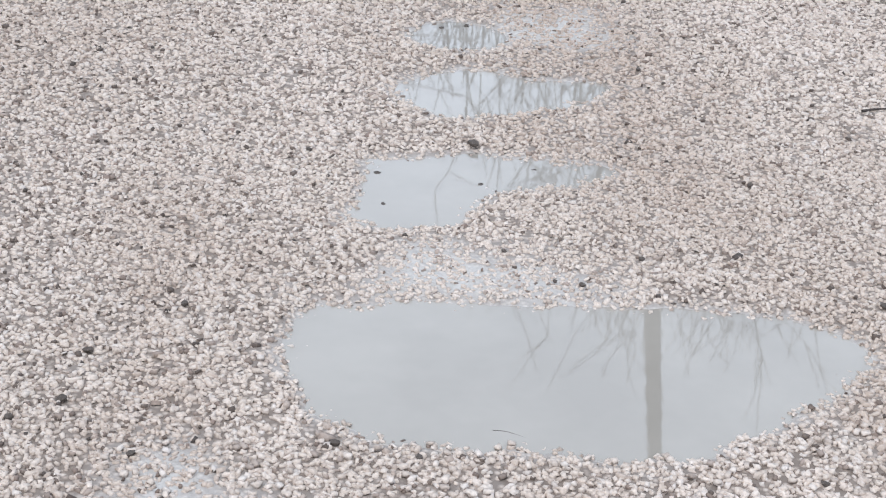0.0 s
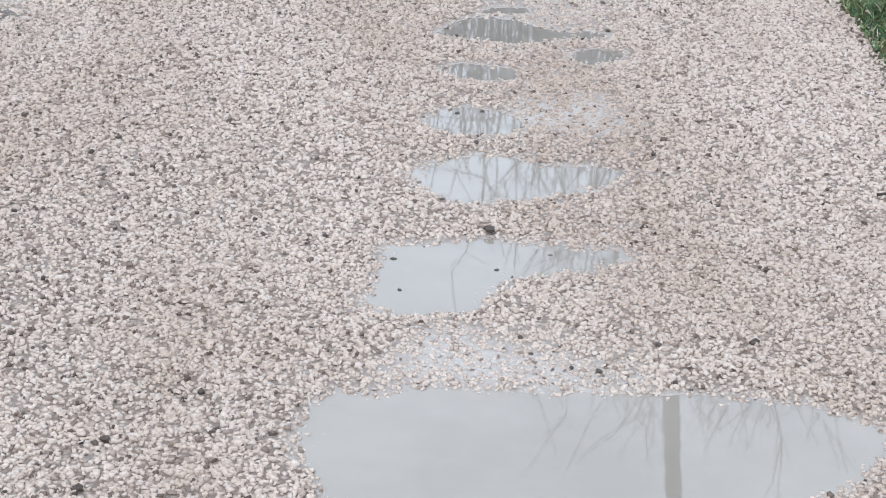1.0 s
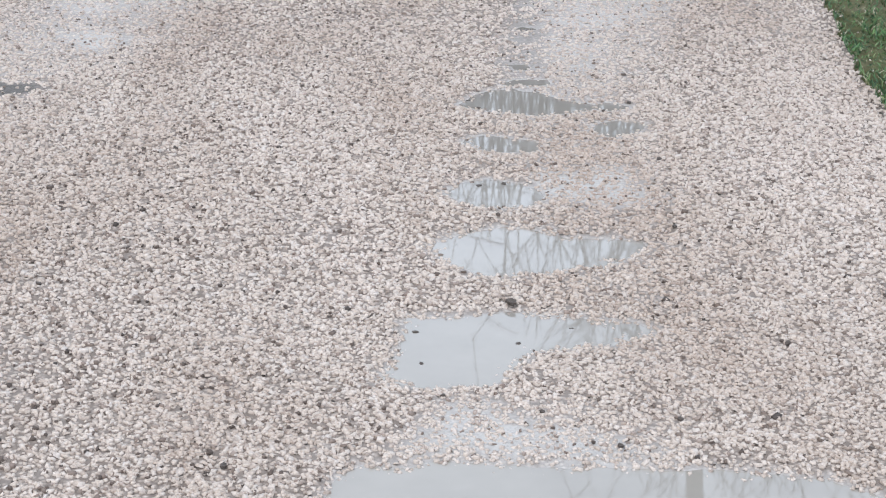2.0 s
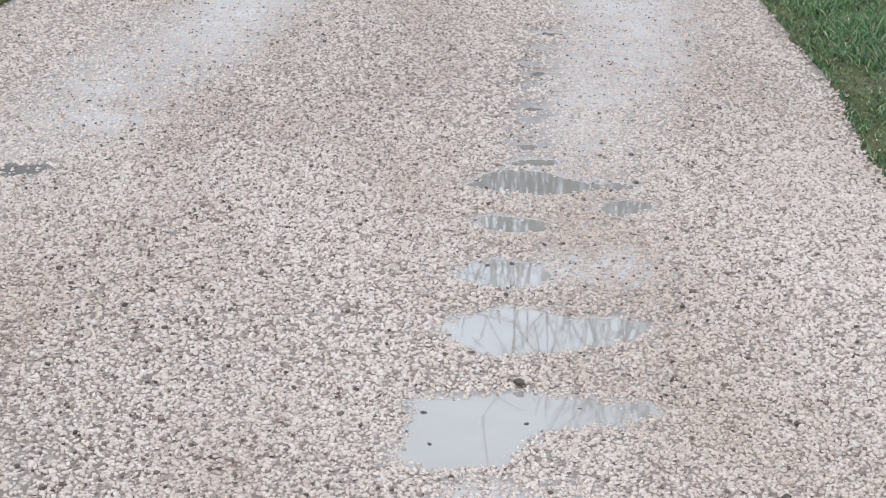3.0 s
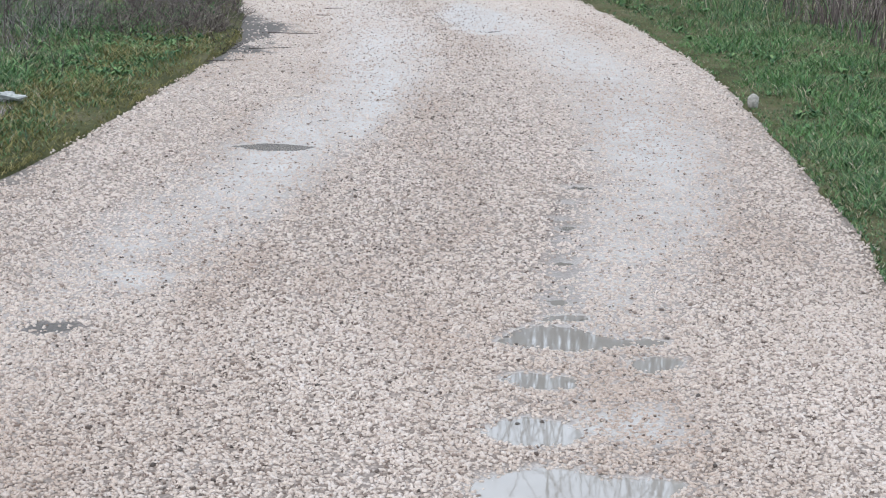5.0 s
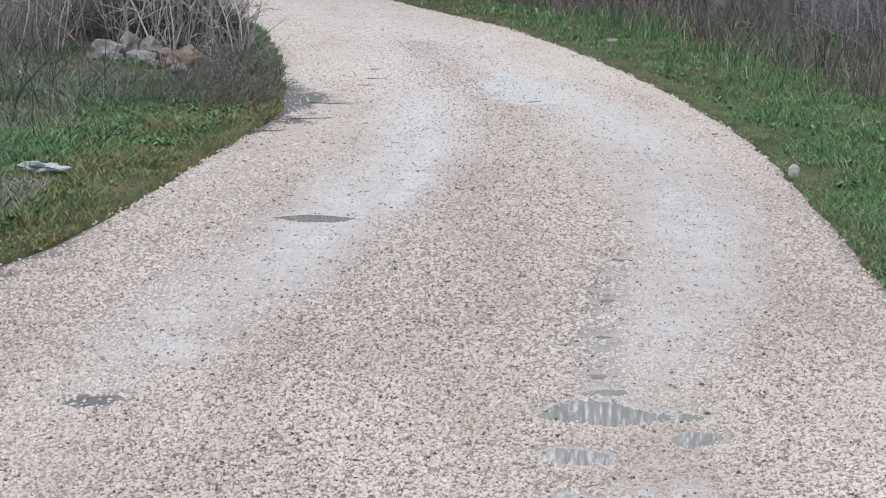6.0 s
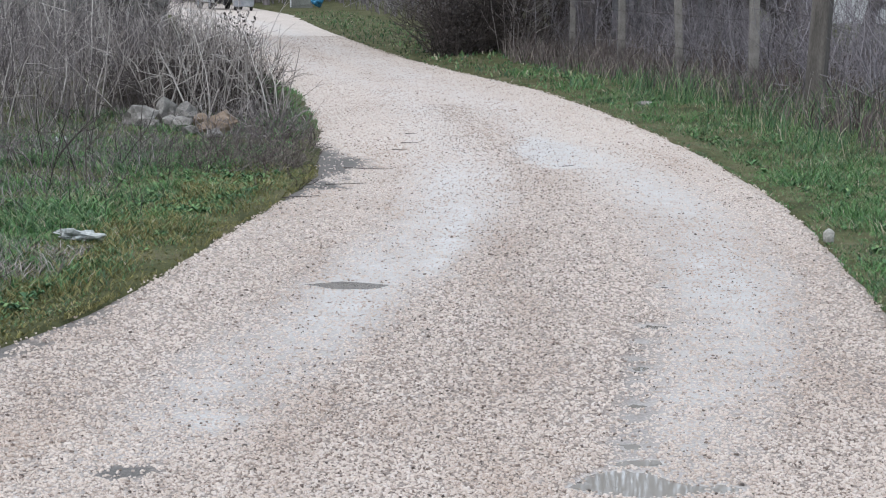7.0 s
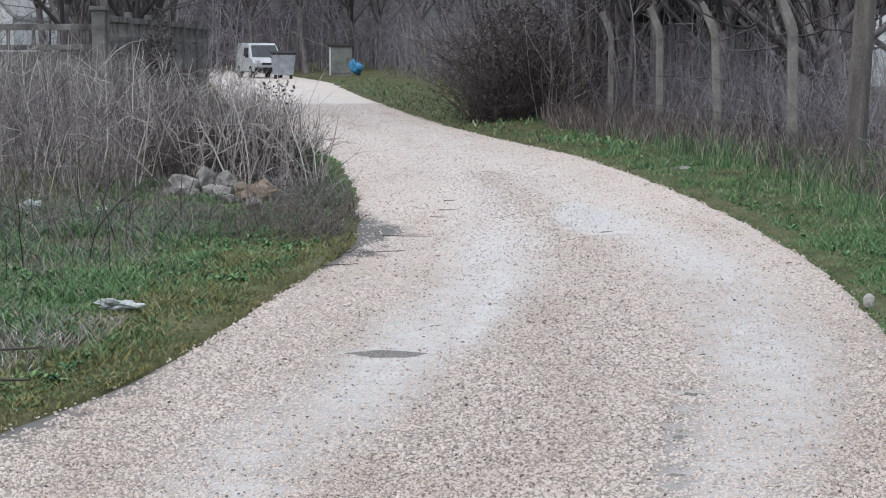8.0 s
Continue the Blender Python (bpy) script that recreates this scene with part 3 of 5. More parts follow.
grass_on(np.random.default_rng(71), right_out, "lush_grass", 62000, 1.7, 6.2, 6, 30, 0.1, 1.9, (0.045, 0.11), (0.004, 0.009), (0.6, 1.5), M_LUSH, "thick clumps of bright green verge grass", (1.3, 61), 0.0)
grass_on(np.random.default_rng(72), left_out, "lush_grass", 38000, -5, -0.6, 7.5, 17, 0.5, 3.0, (0.04, 0.1), (0.004, 0.009), (0.6, 1.5), M_LUSH, "clumps of bright green grass among the weeds", (1.4, 63), 0.0)
grass_on(rng, right_out, "tall_grass", 26000, 2.6, 6.2, 12, 26, 1.0, 3.4, (0.16, 0.36), (0.006, 0.011), (0.3, 0.9), M_GRASS, "tufts of taller grey-green grass under the fence", (0.9, 44), 0.0)
grass_on(rng, left_out, "dry_grass", 7000, -3.4, -1.8, 7.6, 10.0, 0.5, 2.0, (0.03, 0.12), (0.004, 0.008), (0.5, 1.4), M_WEED, "patch of flattened withered grass on the verge", (1.4, 51), 0.1)


grass_on(np.random.default_rng(73), left_out, "lush_grass", 26000, -4.2, -0.6, 16.5, 27, -0.05, 0.75, (0.06, 0.15), (0.006, 0.012), (0.5, 1.3), M_LUSH, "strip of green grass along the foot of the brambles", (1.2, 64), 0.3)


grass_on(np.random.default_rng(74), right_out, "grass", 70000, 1.7, 5.2, 4.5, 15, -0.06, 2.3, (0.02, 0.06), (0.004, 0.008), (0.6, 1.6), M_LUSH, "short bright green grass reaching the gravel edge", (1.5, 66), 0.35)


grass_on(np.random.default_rng(75), right_out, "grass", 42000, 1.8, 3.8, 4.5, 9, -0.04, 1.6, (0.03, 0.075), (0.004, 0.008), (0.5, 1.4), M_GRASS, "thick short grass growing over the gravel edge", (1.8, 67), 0.55)


def rosettes(seed, n, x0, x1, y0, y1, side, near, far, label):
    """Low broad-leaved plants: each a ring of arched oval leaves."""
    g = np.random.default_rng(seed)

    def mask(x, y):
        o = side(x, y)
        return (o > near) * (o < far) * clumps(x, y, 1.3, seed, -0.05, 0.4)
    px, py = scatter(g, n, x0, x1, y0, y1, mask)
    vs, fs, k = [], [], 0
    for x, y in zip(px, py):
        z = float(ground_height(np.array([x]), np.array([y]))[0])
        size = g.uniform(0.03, 0.075)
        for i in range(g.integers(7, 13)):
            a = g.uniform(0, 2 * math.pi)
            d, q = np.array([math.cos(a), math.sin(a), 0]), np.array([-math.sin(a), math.cos(a), 0])
            l, w, up = size * g.uniform(0.6, 1.1), size * g.uniform(0.16, 0.26), size * g.uniform(0.15, 0.75)
            o = np.array([x, y, z])
            p = [o, o + d * l * 0.35 + q * w * 0.8 + [0, 0, up * 0.7], o + d * l * 0.35 - q * w * 0.8 + [0, 0, up * 0.7], o + d * l * 0.38 + [0, 0, up * 0.6],
                 o + d * l * 0.75 + q * w + [0, 0, up], o + d * l * 0.75 - q * w + [0, 0, up], o + d * l * 0.78 + [0, 0, up * 0.85], o + d * l * 1.1 + [0, 0, up * 0.7]]
            vs += p
            fs += [(k, k + 1, k + 3), (k, k + 3, k + 2), (k + 1, k + 4, k + 6), (k + 1, k + 6, k + 3), (k + 3, k + 6, k + 5), (k + 3, k + 5, k + 2), (k + 4, k + 7, k + 6), (k + 6, k + 7, k + 5)]
            k += 8
    return tagged(new("broadleaf_weeds", mesh_from_arrays("broadleaf_weeds", np.array(vs), fs, M_LEAFY)), label, "weeds", kind="stuff")


rosettes(81, 1900, -4.6, -0.7, 7.0, 16.5, left_out, 0.25, 3.2, "low broad-leaved weeds spreading in the verge grass")
rosettes(82, 1700, 1.9, 5.5, 7.0, 33.0, right_out, 0.2, 2.4, "low leafy plants crowding the verge below the fence")


def weed_stems(rng, tubes, x, y, h, r, twigs, spread=0.25, wander=0.16, reach=(0.18, 0.45)):
    """Dead upright stems with side twigs."""
    z = float(ground_height(np.array([x]), np.array([y]))[0]) - 0.02
    d = np.array([rng.normal(0, spread), rng.normal(0, spread), 1.0])
    d /= np.linalg.norm(d)
    pts, _ = bend(rng, (x, y, z), d, h, 5, wander, 0.0)
    tubes.add(pts, np.linspace(r, r * 0.35, len(pts)))
    for _ in range(twigs):
        k = rng.integers(1, 5)
        t = np.array([rng.normal(0, 0.8), rng.normal(0, 0.8), rng.uniform(0.3, 1.0)])
        t /= np.linalg.norm(t)
        tw, _ = bend(rng, pts[k], t, h * rng.uniform(*reach), 3, 0.2, 0.02)
        tubes.add(tw, np.linspace(r * 0.6, r * 0.2, len(tw)))


def thicket(rng, name, n, place, h, r, twigs, material, label, category="weeds", spread=0.25, wander=0.16, reach=(0.18, 0.45)):
    tb = Tubes(3)
    for _ in range(n):
        x, y, k = place(rng)
        weed_stems(rng, tb, x, y, rng.uniform(*h) * k, rng.uniform(*r), rng.integers(twigs[0], twigs[1] + 1), spread, wander, reach)
    return tagged(new(name, tb.mesh(name, material)), label, category, kind="stuff")


def left_field(rng):
    """Weeds over the left verge, behind the strip of grass."""
    while True:
        y = rng.uniform(16.2, 29)
        x = rng.uniform(-8.5, -1.0)
        edge = float(left_edge(y))
        if x < edge - 0.7 - max(0, 18.6 - y) * 1.1 and x > -0.235 * y - 1.2 and not (y < 18.6 and x > -3.2):
            return x, y, 0.75 + 0.35 * min(1, (edge - x) / 3)


thicket(rng, "dead_weeds", 1350, left_field, (0.7, 1.4), (0.003, 0.006), (3, 6), M_BRUSH, "tall grey withered weeds standing beside the road")
thicket(rng, "weed_stalks", 280, left_field, (0.9, 1.6), (0.005, 0.009), (2, 4), M_PALE_STEM, "bleached tall stalks standing among darker weeds", "weeds", 0.22, 0.12)


thicket(rng, "weed_stalks", 60, lambda g: (g.uniform(-3.4, -1.5), g.uniform(9.5, 15.5), 1.0), (0.15, 0.5), (0.002, 0.004), (1, 4), M_DARK_TWIG, "thin dark dead stalks standing in the grass", "weeds", 0.2, 0.12)


thicket(np.random.default_rng(95), "tall_stalks", 16, lambda g: (g.uniform(-3.3, -2.2), g.uniform(11.5, 14.5), 1.0), (0.45, 1.0), (0.004, 0.007), (2, 4), M_DARK_TWIG, "tall thin dark stalks leaning over the verge grass", "weeds", 0.25, 0.12)


def clump_at(cx, cy, rx, ry):
    def place(rng):
        a, d = rng.uniform(0, 2 * math.pi), math.sqrt(rng.uniform(0, 1))
        return cx + rx * d * math.cos(a), cy + ry * d * math.sin(a), 1.15 - 0.45 * d
    return place


def leaf_cloud(rng, n, place, size, name, material):
    """Many small folded leaves around their shrub's stems."""
    c = np.array([place(rng) for _ in range(n)])
    s = rng.uniform(*size, n)[:, None]
    a = rng.normal(0, 1, (n, 3))
    a /= np.linalg.norm(a, axis=1)[:, None]
    b = np.cross(a, rng.normal(0, 1, (n, 3)))
    b /= np.linalg.norm(b, axis=1)[:, None]
    v = np.stack([c - a * s, c + b * s * 0.5, c + a * s, c - b * s * 0.45], 1).reshape(-1, 3)
    f = np.array([(0, 1, 3), (1, 2, 3)])
    return mesh_from_arrays(name, v, (f[None] + (np.arange(n) * 4)[:, None, None]).reshape(-1, 3), material)


def bush(rng, label, layers, name="shrub", category="bush"):
    """A shrub: one root, with a part for each kind of stem."""
    root = None
    for k, (part_name, n, place, h, r, twigs, material, plabel, spread, wander) in enumerate(layers):
        tb = Tubes(3)
        for _ in range(n):
            x, y, s = place(rng)
            weed_stems(rng, tb, x, y, rng.uniform(*h) * s, rng.uniform(*r), rng.integers(twigs[0], twigs[1] + 1), spread, wander)
        me = tb.mesh(part_name, material)
        if root is None:
            root = new(name, None)
        ob = new(part_name, me)
        ob.parent = root
        tagged(ob, plabel)
    return tagged(root, label, category)


bush(rng, "leafless shrub of pale upright stems over dark brushwood", [
    ("cane_mass", 80, clump_at(-2.1, 18.9, 0.8, 0.8), (0.85, 1.6), (0.006, 0.013), (2, 5), M_PALE_STEM, "bleached bare stems", 0.2, 0.1),
    ("brush_mass", 620, clump_at(-2.45, 20.0, 1.05, 1.5), (0.45, 1.15), (0.003, 0.006), (3, 6), M_DARK_TWIG, "fine brown twigs", 0.3, 0.2),
])
bush(rng, "low brown bramble heap leaning over the road edge", [
    ("brush_mass", 330, clump_at(-1.25, 15.8, 0.5, 2.2), (0.1, 0.34), (0.003, 0.006), (3, 6), M_RED_WEED, "tangled brown twigs", 0.7, 0.3),
    ("straw_mass", 170, clump_at(-1.5, 17.4, 0.5, 2.2), (0.2, 0.6), (0.003, 0.007), (2, 5), M_BRUSH, "dry grey stems", 0.5, 0.25),
])
withered = leaf_cloud(np.random.default_rng(93), 130, lambda g: (g.normal(-2.17, 0.14), g.uniform(21.6, 22.3), g.uniform(0.85, 1.15)), (0.015, 0.035), "dead_leaves", M_DARK_TWIG)
tagged(new("leaf_spray", withered), "black withered leaves hanging on thin shrub stems", "leaves", kind="stuff")
thicket(np.random.default_rng(94), "twig_litter", 170, lambda g: (g.uniform(-1.25, -0.45), g.uniform(12.6, 16.4), 1.0), (0.06, 0.2), (0.002, 0.005), (1, 3), M_DARK_TWIG, "dark broken twigs spilling onto the gravel edge", "twigs", 1.6, 0.3)
bush(np.random.default_rng(91), "arching bare canes beside the dark thicket", [
    ("cane_mass", 16, clump_at(2.35, 35.6, 0.5, 0.5), (1.4, 2.9), (0.008, 0.014), (1, 3), M_WEED, "pale bent canes", 0.25, 0.22),
])
thicket(np.random.default_rng(92), "weed_tangle", 520, lambda g: (g.uniform(-4.6, -1.9), g.uniform(13.4, 16.0), 1.0), (0.1, 0.34), (0.002, 0.004), (3, 5), M_BRUSH, "low brown tangle of dead stems in the grass", "weeds", 0.6, 0.28)
bush(rng, "tangled dry weeds below the stone heap", [
    ("straw_mass", 420, clump_at(-1.55, 14.4, 0.7, 0.9), (0.1, 0.3), (0.002, 0.005), (3, 5), M_RED_WEED, "brown dry stems", 0.55, 0.3),
])


M_DARK_LEAF = island_tones("dark_evergreen_leaf", [(0, (0.03, 0.026, 0.026)), (0.5, (0.07, 0.06, 0.058)), (0.85, (0.12, 0.103, 0.098)), (1, (0.2, 0.17, 0.155))], 0.6, 0.3, 20)


def dark_bush(rng, label, lobes, n_leaf, n_stem):
    """A ragged evergreen: lobes of (x, y, radius, height)."""
    root = tagged(new("evergreen_bush", None), label, "bush")
    tb = Tubes(3)
    for i in range(n_stem):
        cx, cy, r, h = lobes[i % len(lobes)]
        x, y, s = clump_at(cx, cy, r, r)(rng)
        weed_stems(rng, tb, x, y, h * rng.uniform(0.4, 1.15) * s, rng.uniform(0.006, 0.014), rng.integers(4, 8), 0.45, 0.25)
    st = new("stem_mass", tb.mesh("stem_mass", M_DARK_TWIG))
    st.parent = root

    def inside(rng):
        cx, cy, r, h = lobes[rng.integers(0, len(lobes))]
        a, d = rng.uniform(0, 2 * math.pi), abs(rng.normal(0, 0.5))
        z = rng.uniform(0.0, 1.0) ** 0.8 * h * max(0.15, 1 - 0.5 * d * d) * (0.8 + 0.4 * rng.uniform())
        return (cx + r * d * math.cos(a) + 0.12 * math.sin(z * 5 + a), cy + r * d * math.sin(a), z)
    lv = new("foliage", leaf_cloud(rng, n_leaf, inside, (0.02, 0.05), "foliage", M_DARK_LEAF))
    lv.parent = root
    return root


dark_bush(rng, "dense dark evergreen thicket overhanging the road edge", [(1.0, 35.2, 0.45, 1.7), (1.25, 35.9, 0.6, 2.8), (1.6, 36.8, 0.8, 3.3), (2.1, 38.2, 0.7, 2.6), (1.0, 36.8, 0.5, 2.4), (2.2, 37.0, 0.9, 4.2)], 7600, 460)
dark_bush(rng, "dark ivy-clad bush in front of the panel fence", [(-5.62, 33.2, 0.28, 2.1), (-5.6, 34.3, 0.28, 2.25)], 1500, 40)


# ---- bare trees ----
def tree_meshes(seed, height, fork, girth, spread, limb_material):
    """Meshes of a leafless tree: trunk, limbs, twigs."""
    rng = np.random.default_rng(seed)
    trunk, limbs, twigs = Tubes(8), Tubes(5), Tubes(3)
    t_pts, t_dir = bend(rng, (0, 0, -0.1), (rng.normal(0, .06), rng.normal(0, .06), 1), height * fork, 5, 0.06)
    trunk.add(t_pts, np.linspace(girth, girth * 0.7, len(t_pts)) * np.array([1.35, 1, 1, 1, 1, 1]))
    starts = []
    for k in range(7):
        a = 2 * math.pi * (k / 7) + rng.uniform(-.3, .3)
        up = rng.uniform(0.7, 1.6) if k else 3
        d = np.array([math.cos(a) * spread, math.sin(a) * spread, up])
        d /= np.linalg.norm(d)
        base = t_pts[-1] if k % 2 == 0 else t_pts[-2]
        pts, dd = bend(rng, base, d, height * (1 - fork) * rng.uniform(0.75, 1.05), 6, 0.13, -0.03)
        limbs.add(pts, np.linspace(girth * 0.5, girth * 0.09, len(pts)))
        starts.append(pts)
    for pts in starts:
        for _ in range(7):
            i = rng.integers(2, 7)
            d = rng.normal(0, 0.6, 3) + np.array([0, 0, 0.7])
            d /= np.linalg.norm(d)
            sub, _ = bend(rng, pts[i], d, height * rng.uniform(0.14, 0.26), 4, 0.16, -0.03)
            twigs.add(sub, np.linspace(girth * 0.17, girth * 0.08, len(sub)))
            for _ in range(5):
                j = rng.integers(1, 5)
                d2 = rng.normal(0, 0.5, 3) + np.array([0, 0, 0.8])
                d2 /= np.linalg.norm(d2)
                tw, _ = bend(rng, sub[j], d2, height * rng.uniform(0.06, 0.14), 3, 0.15, -0.02)
                twigs.add(tw, np.linspace(girth * 0.1, girth * 0.06, len(tw)))
    return trunk.mesh("trunk", M_BARK), limbs.mesh("limbs", limb_material), twigs.mesh("twigs", M_CROWN)


def bare_tree(seed, height, fork, girth, spread, label, limb_material=M_CROWN):
    root = tagged(new("bare_tree", None), label, "tree", "bare trees")
    for name, me in zip(("trunk", "branchwork", "crown"), tree_meshes(seed, height, fork, girth, spread, limb_material)):
        ob = new(name, me)
        ob.parent = root
    return root


kinds = [bare_tree(3, 11.5, 0.25, 0.15, 0.8, "leafless grey tree with a spreading crown behind the fence"),
         bare_tree(8, 10.0, 0.35, 0.12, 0.55, "slender leafless tree with upright branches"),
         bare_tree(21, 13.0, 0.25, 0.12, 0.13, "tall slender leafless tree behind the utility pole"),
         bare_tree(34, 8.5, 0.3, 0.10, 0.7, "young leafless tree among dry brush")]
kinds[2].matrix_basis = pose(6.5, 27.0, 0, 0, 0, 30)
kinds[0].matrix_basis = pose(4.9, 31.5, 0, 0, 0, 100) @ Matrix.Scale(0.85, 4)
gnarled = bare_tree(52, 6.0, 0.24, 0.17, 1.5, "low gnarled leafless tree with crooked spreading limbs", M_BARK)
gnarled.matrix_basis = pose(6.1, 27.6, 0, 0, 0, 60)
for x, y, turn, size in ((7.5, 28.4, 200, 0.96), (8.4, 28.0, 310, 0.95), (9.6, 28.6, 140, 0.97)):
    copy_thing(kinds[2], pose(x, y, 0, 0, 0, turn) @ Matrix.Scale(size, 4))
copy_thing(gnarled, pose(6.6, 33.0, 0, 0, 0, 200))
copy_thing(gnarled, pose(9.2, 31.5, 0, 0, 0, 130))
kinds[1].matrix_basis = pose(7.3, 30.0, 0, 0, 0, 10)
kinds[3].matrix_basis = pose(5.6, 37.0, 0, 0, 0, 200)
trng = np.random.default_rng(77)
SPOTS = [(1, 4.3, 38.5), (3, 5.2, 35.8), (1, 6.1, 43.0), (1, 3.9, 42.0), (3, 6.2, 36.2), (1, -6.9, 36.0), (1, -6.7, 42.0), (3, -7.8, 45.0), (1, 5.6, 33.5), (3, 3.9, 36.5), (1, 6.6, 37.5), (3, 7.6, 34), (1, 4.6, 44), (0, 7.5, 46), (1, 9.5, 42), (3, 5.8, 40), (1, 11.5, 50), (1, 4.7, 35.0), (0, 6.4, 41.0), (3, 4.2, 40.5), (1, 3.4, 45.0), (2, 8.6, 36.0), (3, 3.1, 51.0), (1, 5.0, 53), (0, 2.0, 60.0), (3, 1.4, 67.0), (1, 0.6, 75),
         (3, -0.8, 86.0), (0, -7.2, 38.0), (3, -7.6, 33.0), (1, -9.2, 41.0), (1, -9.5, 48.0), (3, -10.0, 54), (0, -13.0, 72.0), (1, -13.4, 88),
         (3, -10.6, 96), (1, -7.8, 98), (0, -5.5, 101), (3, -3.5, 96), (1, -2.2, 93), (2, -9.0, 106), (1, -4.4, 106), (3, -6.6, 108), (0, 0.5, 98)]
for k, x, y in SPOTS:
    copy_thing(kinds[k], pose(x, y, 0.05, 0, 0, trng.uniform(0, 360)) @ Matrix.Scale(trng.uniform(0.68, 0.86) * (1.9 if y > 80 else 1.22 if y > 32.5 and k != 0 else 1.05), 4))


def band(x_of, y0, y1, depth):
    def place(rng):
        y = rng.uniform(y0, y1)
        return x_of(y) + rng.uniform(0, depth), y, rng.uniform(0.6, 1.1)
    return place


def fence_x(y):
    return float(np.interp(y, [0, 22.8, 26.5, 29.9, 37.9, 60, 80, 100], [7.0, 4.66, 4.27, 3.78, 2.97, 0.6, -1.7, -4.2]))


thicket(rng, "brushwood", 950, band(lambda y: fence_x(y) + 0.2, 17, 40, 3.0), (0.8, 2.3), (0.005, 0.010), (4, 7), M_TWIG, "dense leafless brushwood behind the fence", "brushwood", 0.3, 0.2)
thicket(rng, "brushwood", 480, band(lambda y: fence_x(y) - 0.5, 33, 90, 5.0), (2.2, 6.5), (0.009, 0.018), (4, 7), M_TWIG, "grey leafless brushwood along the far fence", "brushwood", 0.25, 0.18)
thicket(rng, "brushwood", 260, band(lambda y: fence_x(y) - 0.75, 16, 38, 0.9), (0.3, 0.85), (0.003, 0.006), (3, 5), M_BRUSH, "low tangled brush at the foot of the fence posts", "brushwood", 0.35, 0.2)
thicket(rng, "brushwood", 430, lambda g: (g.uniform(-22, 6), g.uniform(100, 112), g.uniform(0.6, 1.1)), (4.5, 11), (0.02, 0.05), (4, 7), M_TWIG, "dark leafless wood closing the view", "brushwood", 0.2, 0.15)
thicket(rng, "brushwood", 260, lambda g: (g.uniform(-16, -6.8), g.uniform(32, 60), g.uniform(0.6, 1.1)), (1.6, 3.6), (0.008, 0.016), (4, 7), M_TWIG, "leafless scrub behind the panel fence", "brushwood", 0.25, 0.18)


thicket(rng, "saplings", 210, lambda g: (g.uniform(3.4, 8.8), g.uniform(40.0, 46.5), g.uniform(0.8, 1.05)), (12.5, 15.2), (0.03, 0.045), (6, 9), M_CROWN, "tall dense leafless saplings behind the fence", "saplings", 0.06, 0.06, (0.05, 0.14))
thicket(rng, "saplings", 60, lambda g: (g.uniform(-8.8, -6.9), g.uniform(37.5, 44), g.uniform(0.8, 1.05)), (11.0, 14.0), (0.025, 0.045), (4, 6), M_BARK, "tall leafless saplings behind the garden fence", "saplings", 0.1, 0.08)


# woods that close the distance, made tall to darken the puddle reflections
def wood_wall():
    m, nt, b = shader("hazed_far_woods", 0.95, 0.05)
    n = noise_node(nt, 0.6, 6, stretch=(3, 3, 0.5))
    # distance haze is put into these tones: pale and bluish
    r = ramp(nt, [(0.3, (0.06, 0.06, 0.068)), (0.5, (0.105, 0.102, 0.11)), (0.75, (0.165, 0.16, 0.168))])
    nt.links.new(n.outputs["Fac"], r.inputs[0])
    nt.links.new(r.outputs[0], b.inputs["Base Color"])
    bm = bmesh.new()
    rows = [[], [], []]
    for i in range(121):
        a = radians(-75 + 150 * i / 120)
        d = 135 + 8 * math.sin(i * 0.9)
        top = 27 + 4 * noise.noise((i * 0.35, 0, 0)) + 1.5 * noise.noise((i * 1.7, 3, 0))
        for k, (z, back) in enumerate(((-0.5, 0), (top * 0.7, 2), (top, 9))):
            rows[k].append(bm.verts.new((math.sin(a) * (d + back) - 5, math.cos(a) * (d + back), z)))
    for a, b2 in zip(rows, rows[1:]):
        for i in range(120):
            bm.faces.new((a[i], a[i + 1], b2[i + 1], b2[i]))
    return tagged(part("backdrop", bm, m), "far winter woods tinted blue-grey for haze", "woods", kind="structure")


wood_wall()


# ---- fences ----
def fence_post():
    """A square concrete post whose top bends over towards the road."""
    root = tagged(new("fence_post", None), "weathered concrete fence post with a bent top", "fence post", "concrete fence posts")
    bm = bmesh.new()
    w = 0.062
    prof = [(-w, -w), (w, -w), (w, w), (-w, w)]
    rings = []
    for z, s, j in ((-0.3, 1.0, 0), (0.6, 1.0, 0.004), (1.2, 0.97, -0.004), (1.72, 0.95, 0)):
        rings.append([(px * s + j, py * s, z) for px, py in prof])
    loft(bm, rings)
    bmesh.ops.bevel(bm, geom=list(bm.edges), offset=0.012, segments=1, affect="EDGES")
    part("shaft", bm, M_CONCRETE, root)
    bm = bmesh.new()
    rings = []
    for z, x, s in ((1.70, 0.0, 0.95), (1.82, -0.03, 0.95), (2.02, -0.11, 0.9), (2.22, -0.20, 0.8)):
        rings.append([(px * s + x, py * s, z + px * 0.4) for px, py in prof])
    loft(bm, rings)
    bmesh.ops.bevel(bm, geom=list(bm.edges), offset=0.01, segments=1, affect="EDGES")
    part("arm", bm, M_CONCRETE, root)
    return root


first_post = fence_post()
prng = np.random.default_rng(4)
POST_Y = [22.8, 26.5, 29.9, 34.2, 37.9, 41.6, 45.3, 49.0, 52.8, 56.5, 60.3, 64, 68, 72, 76, 80]
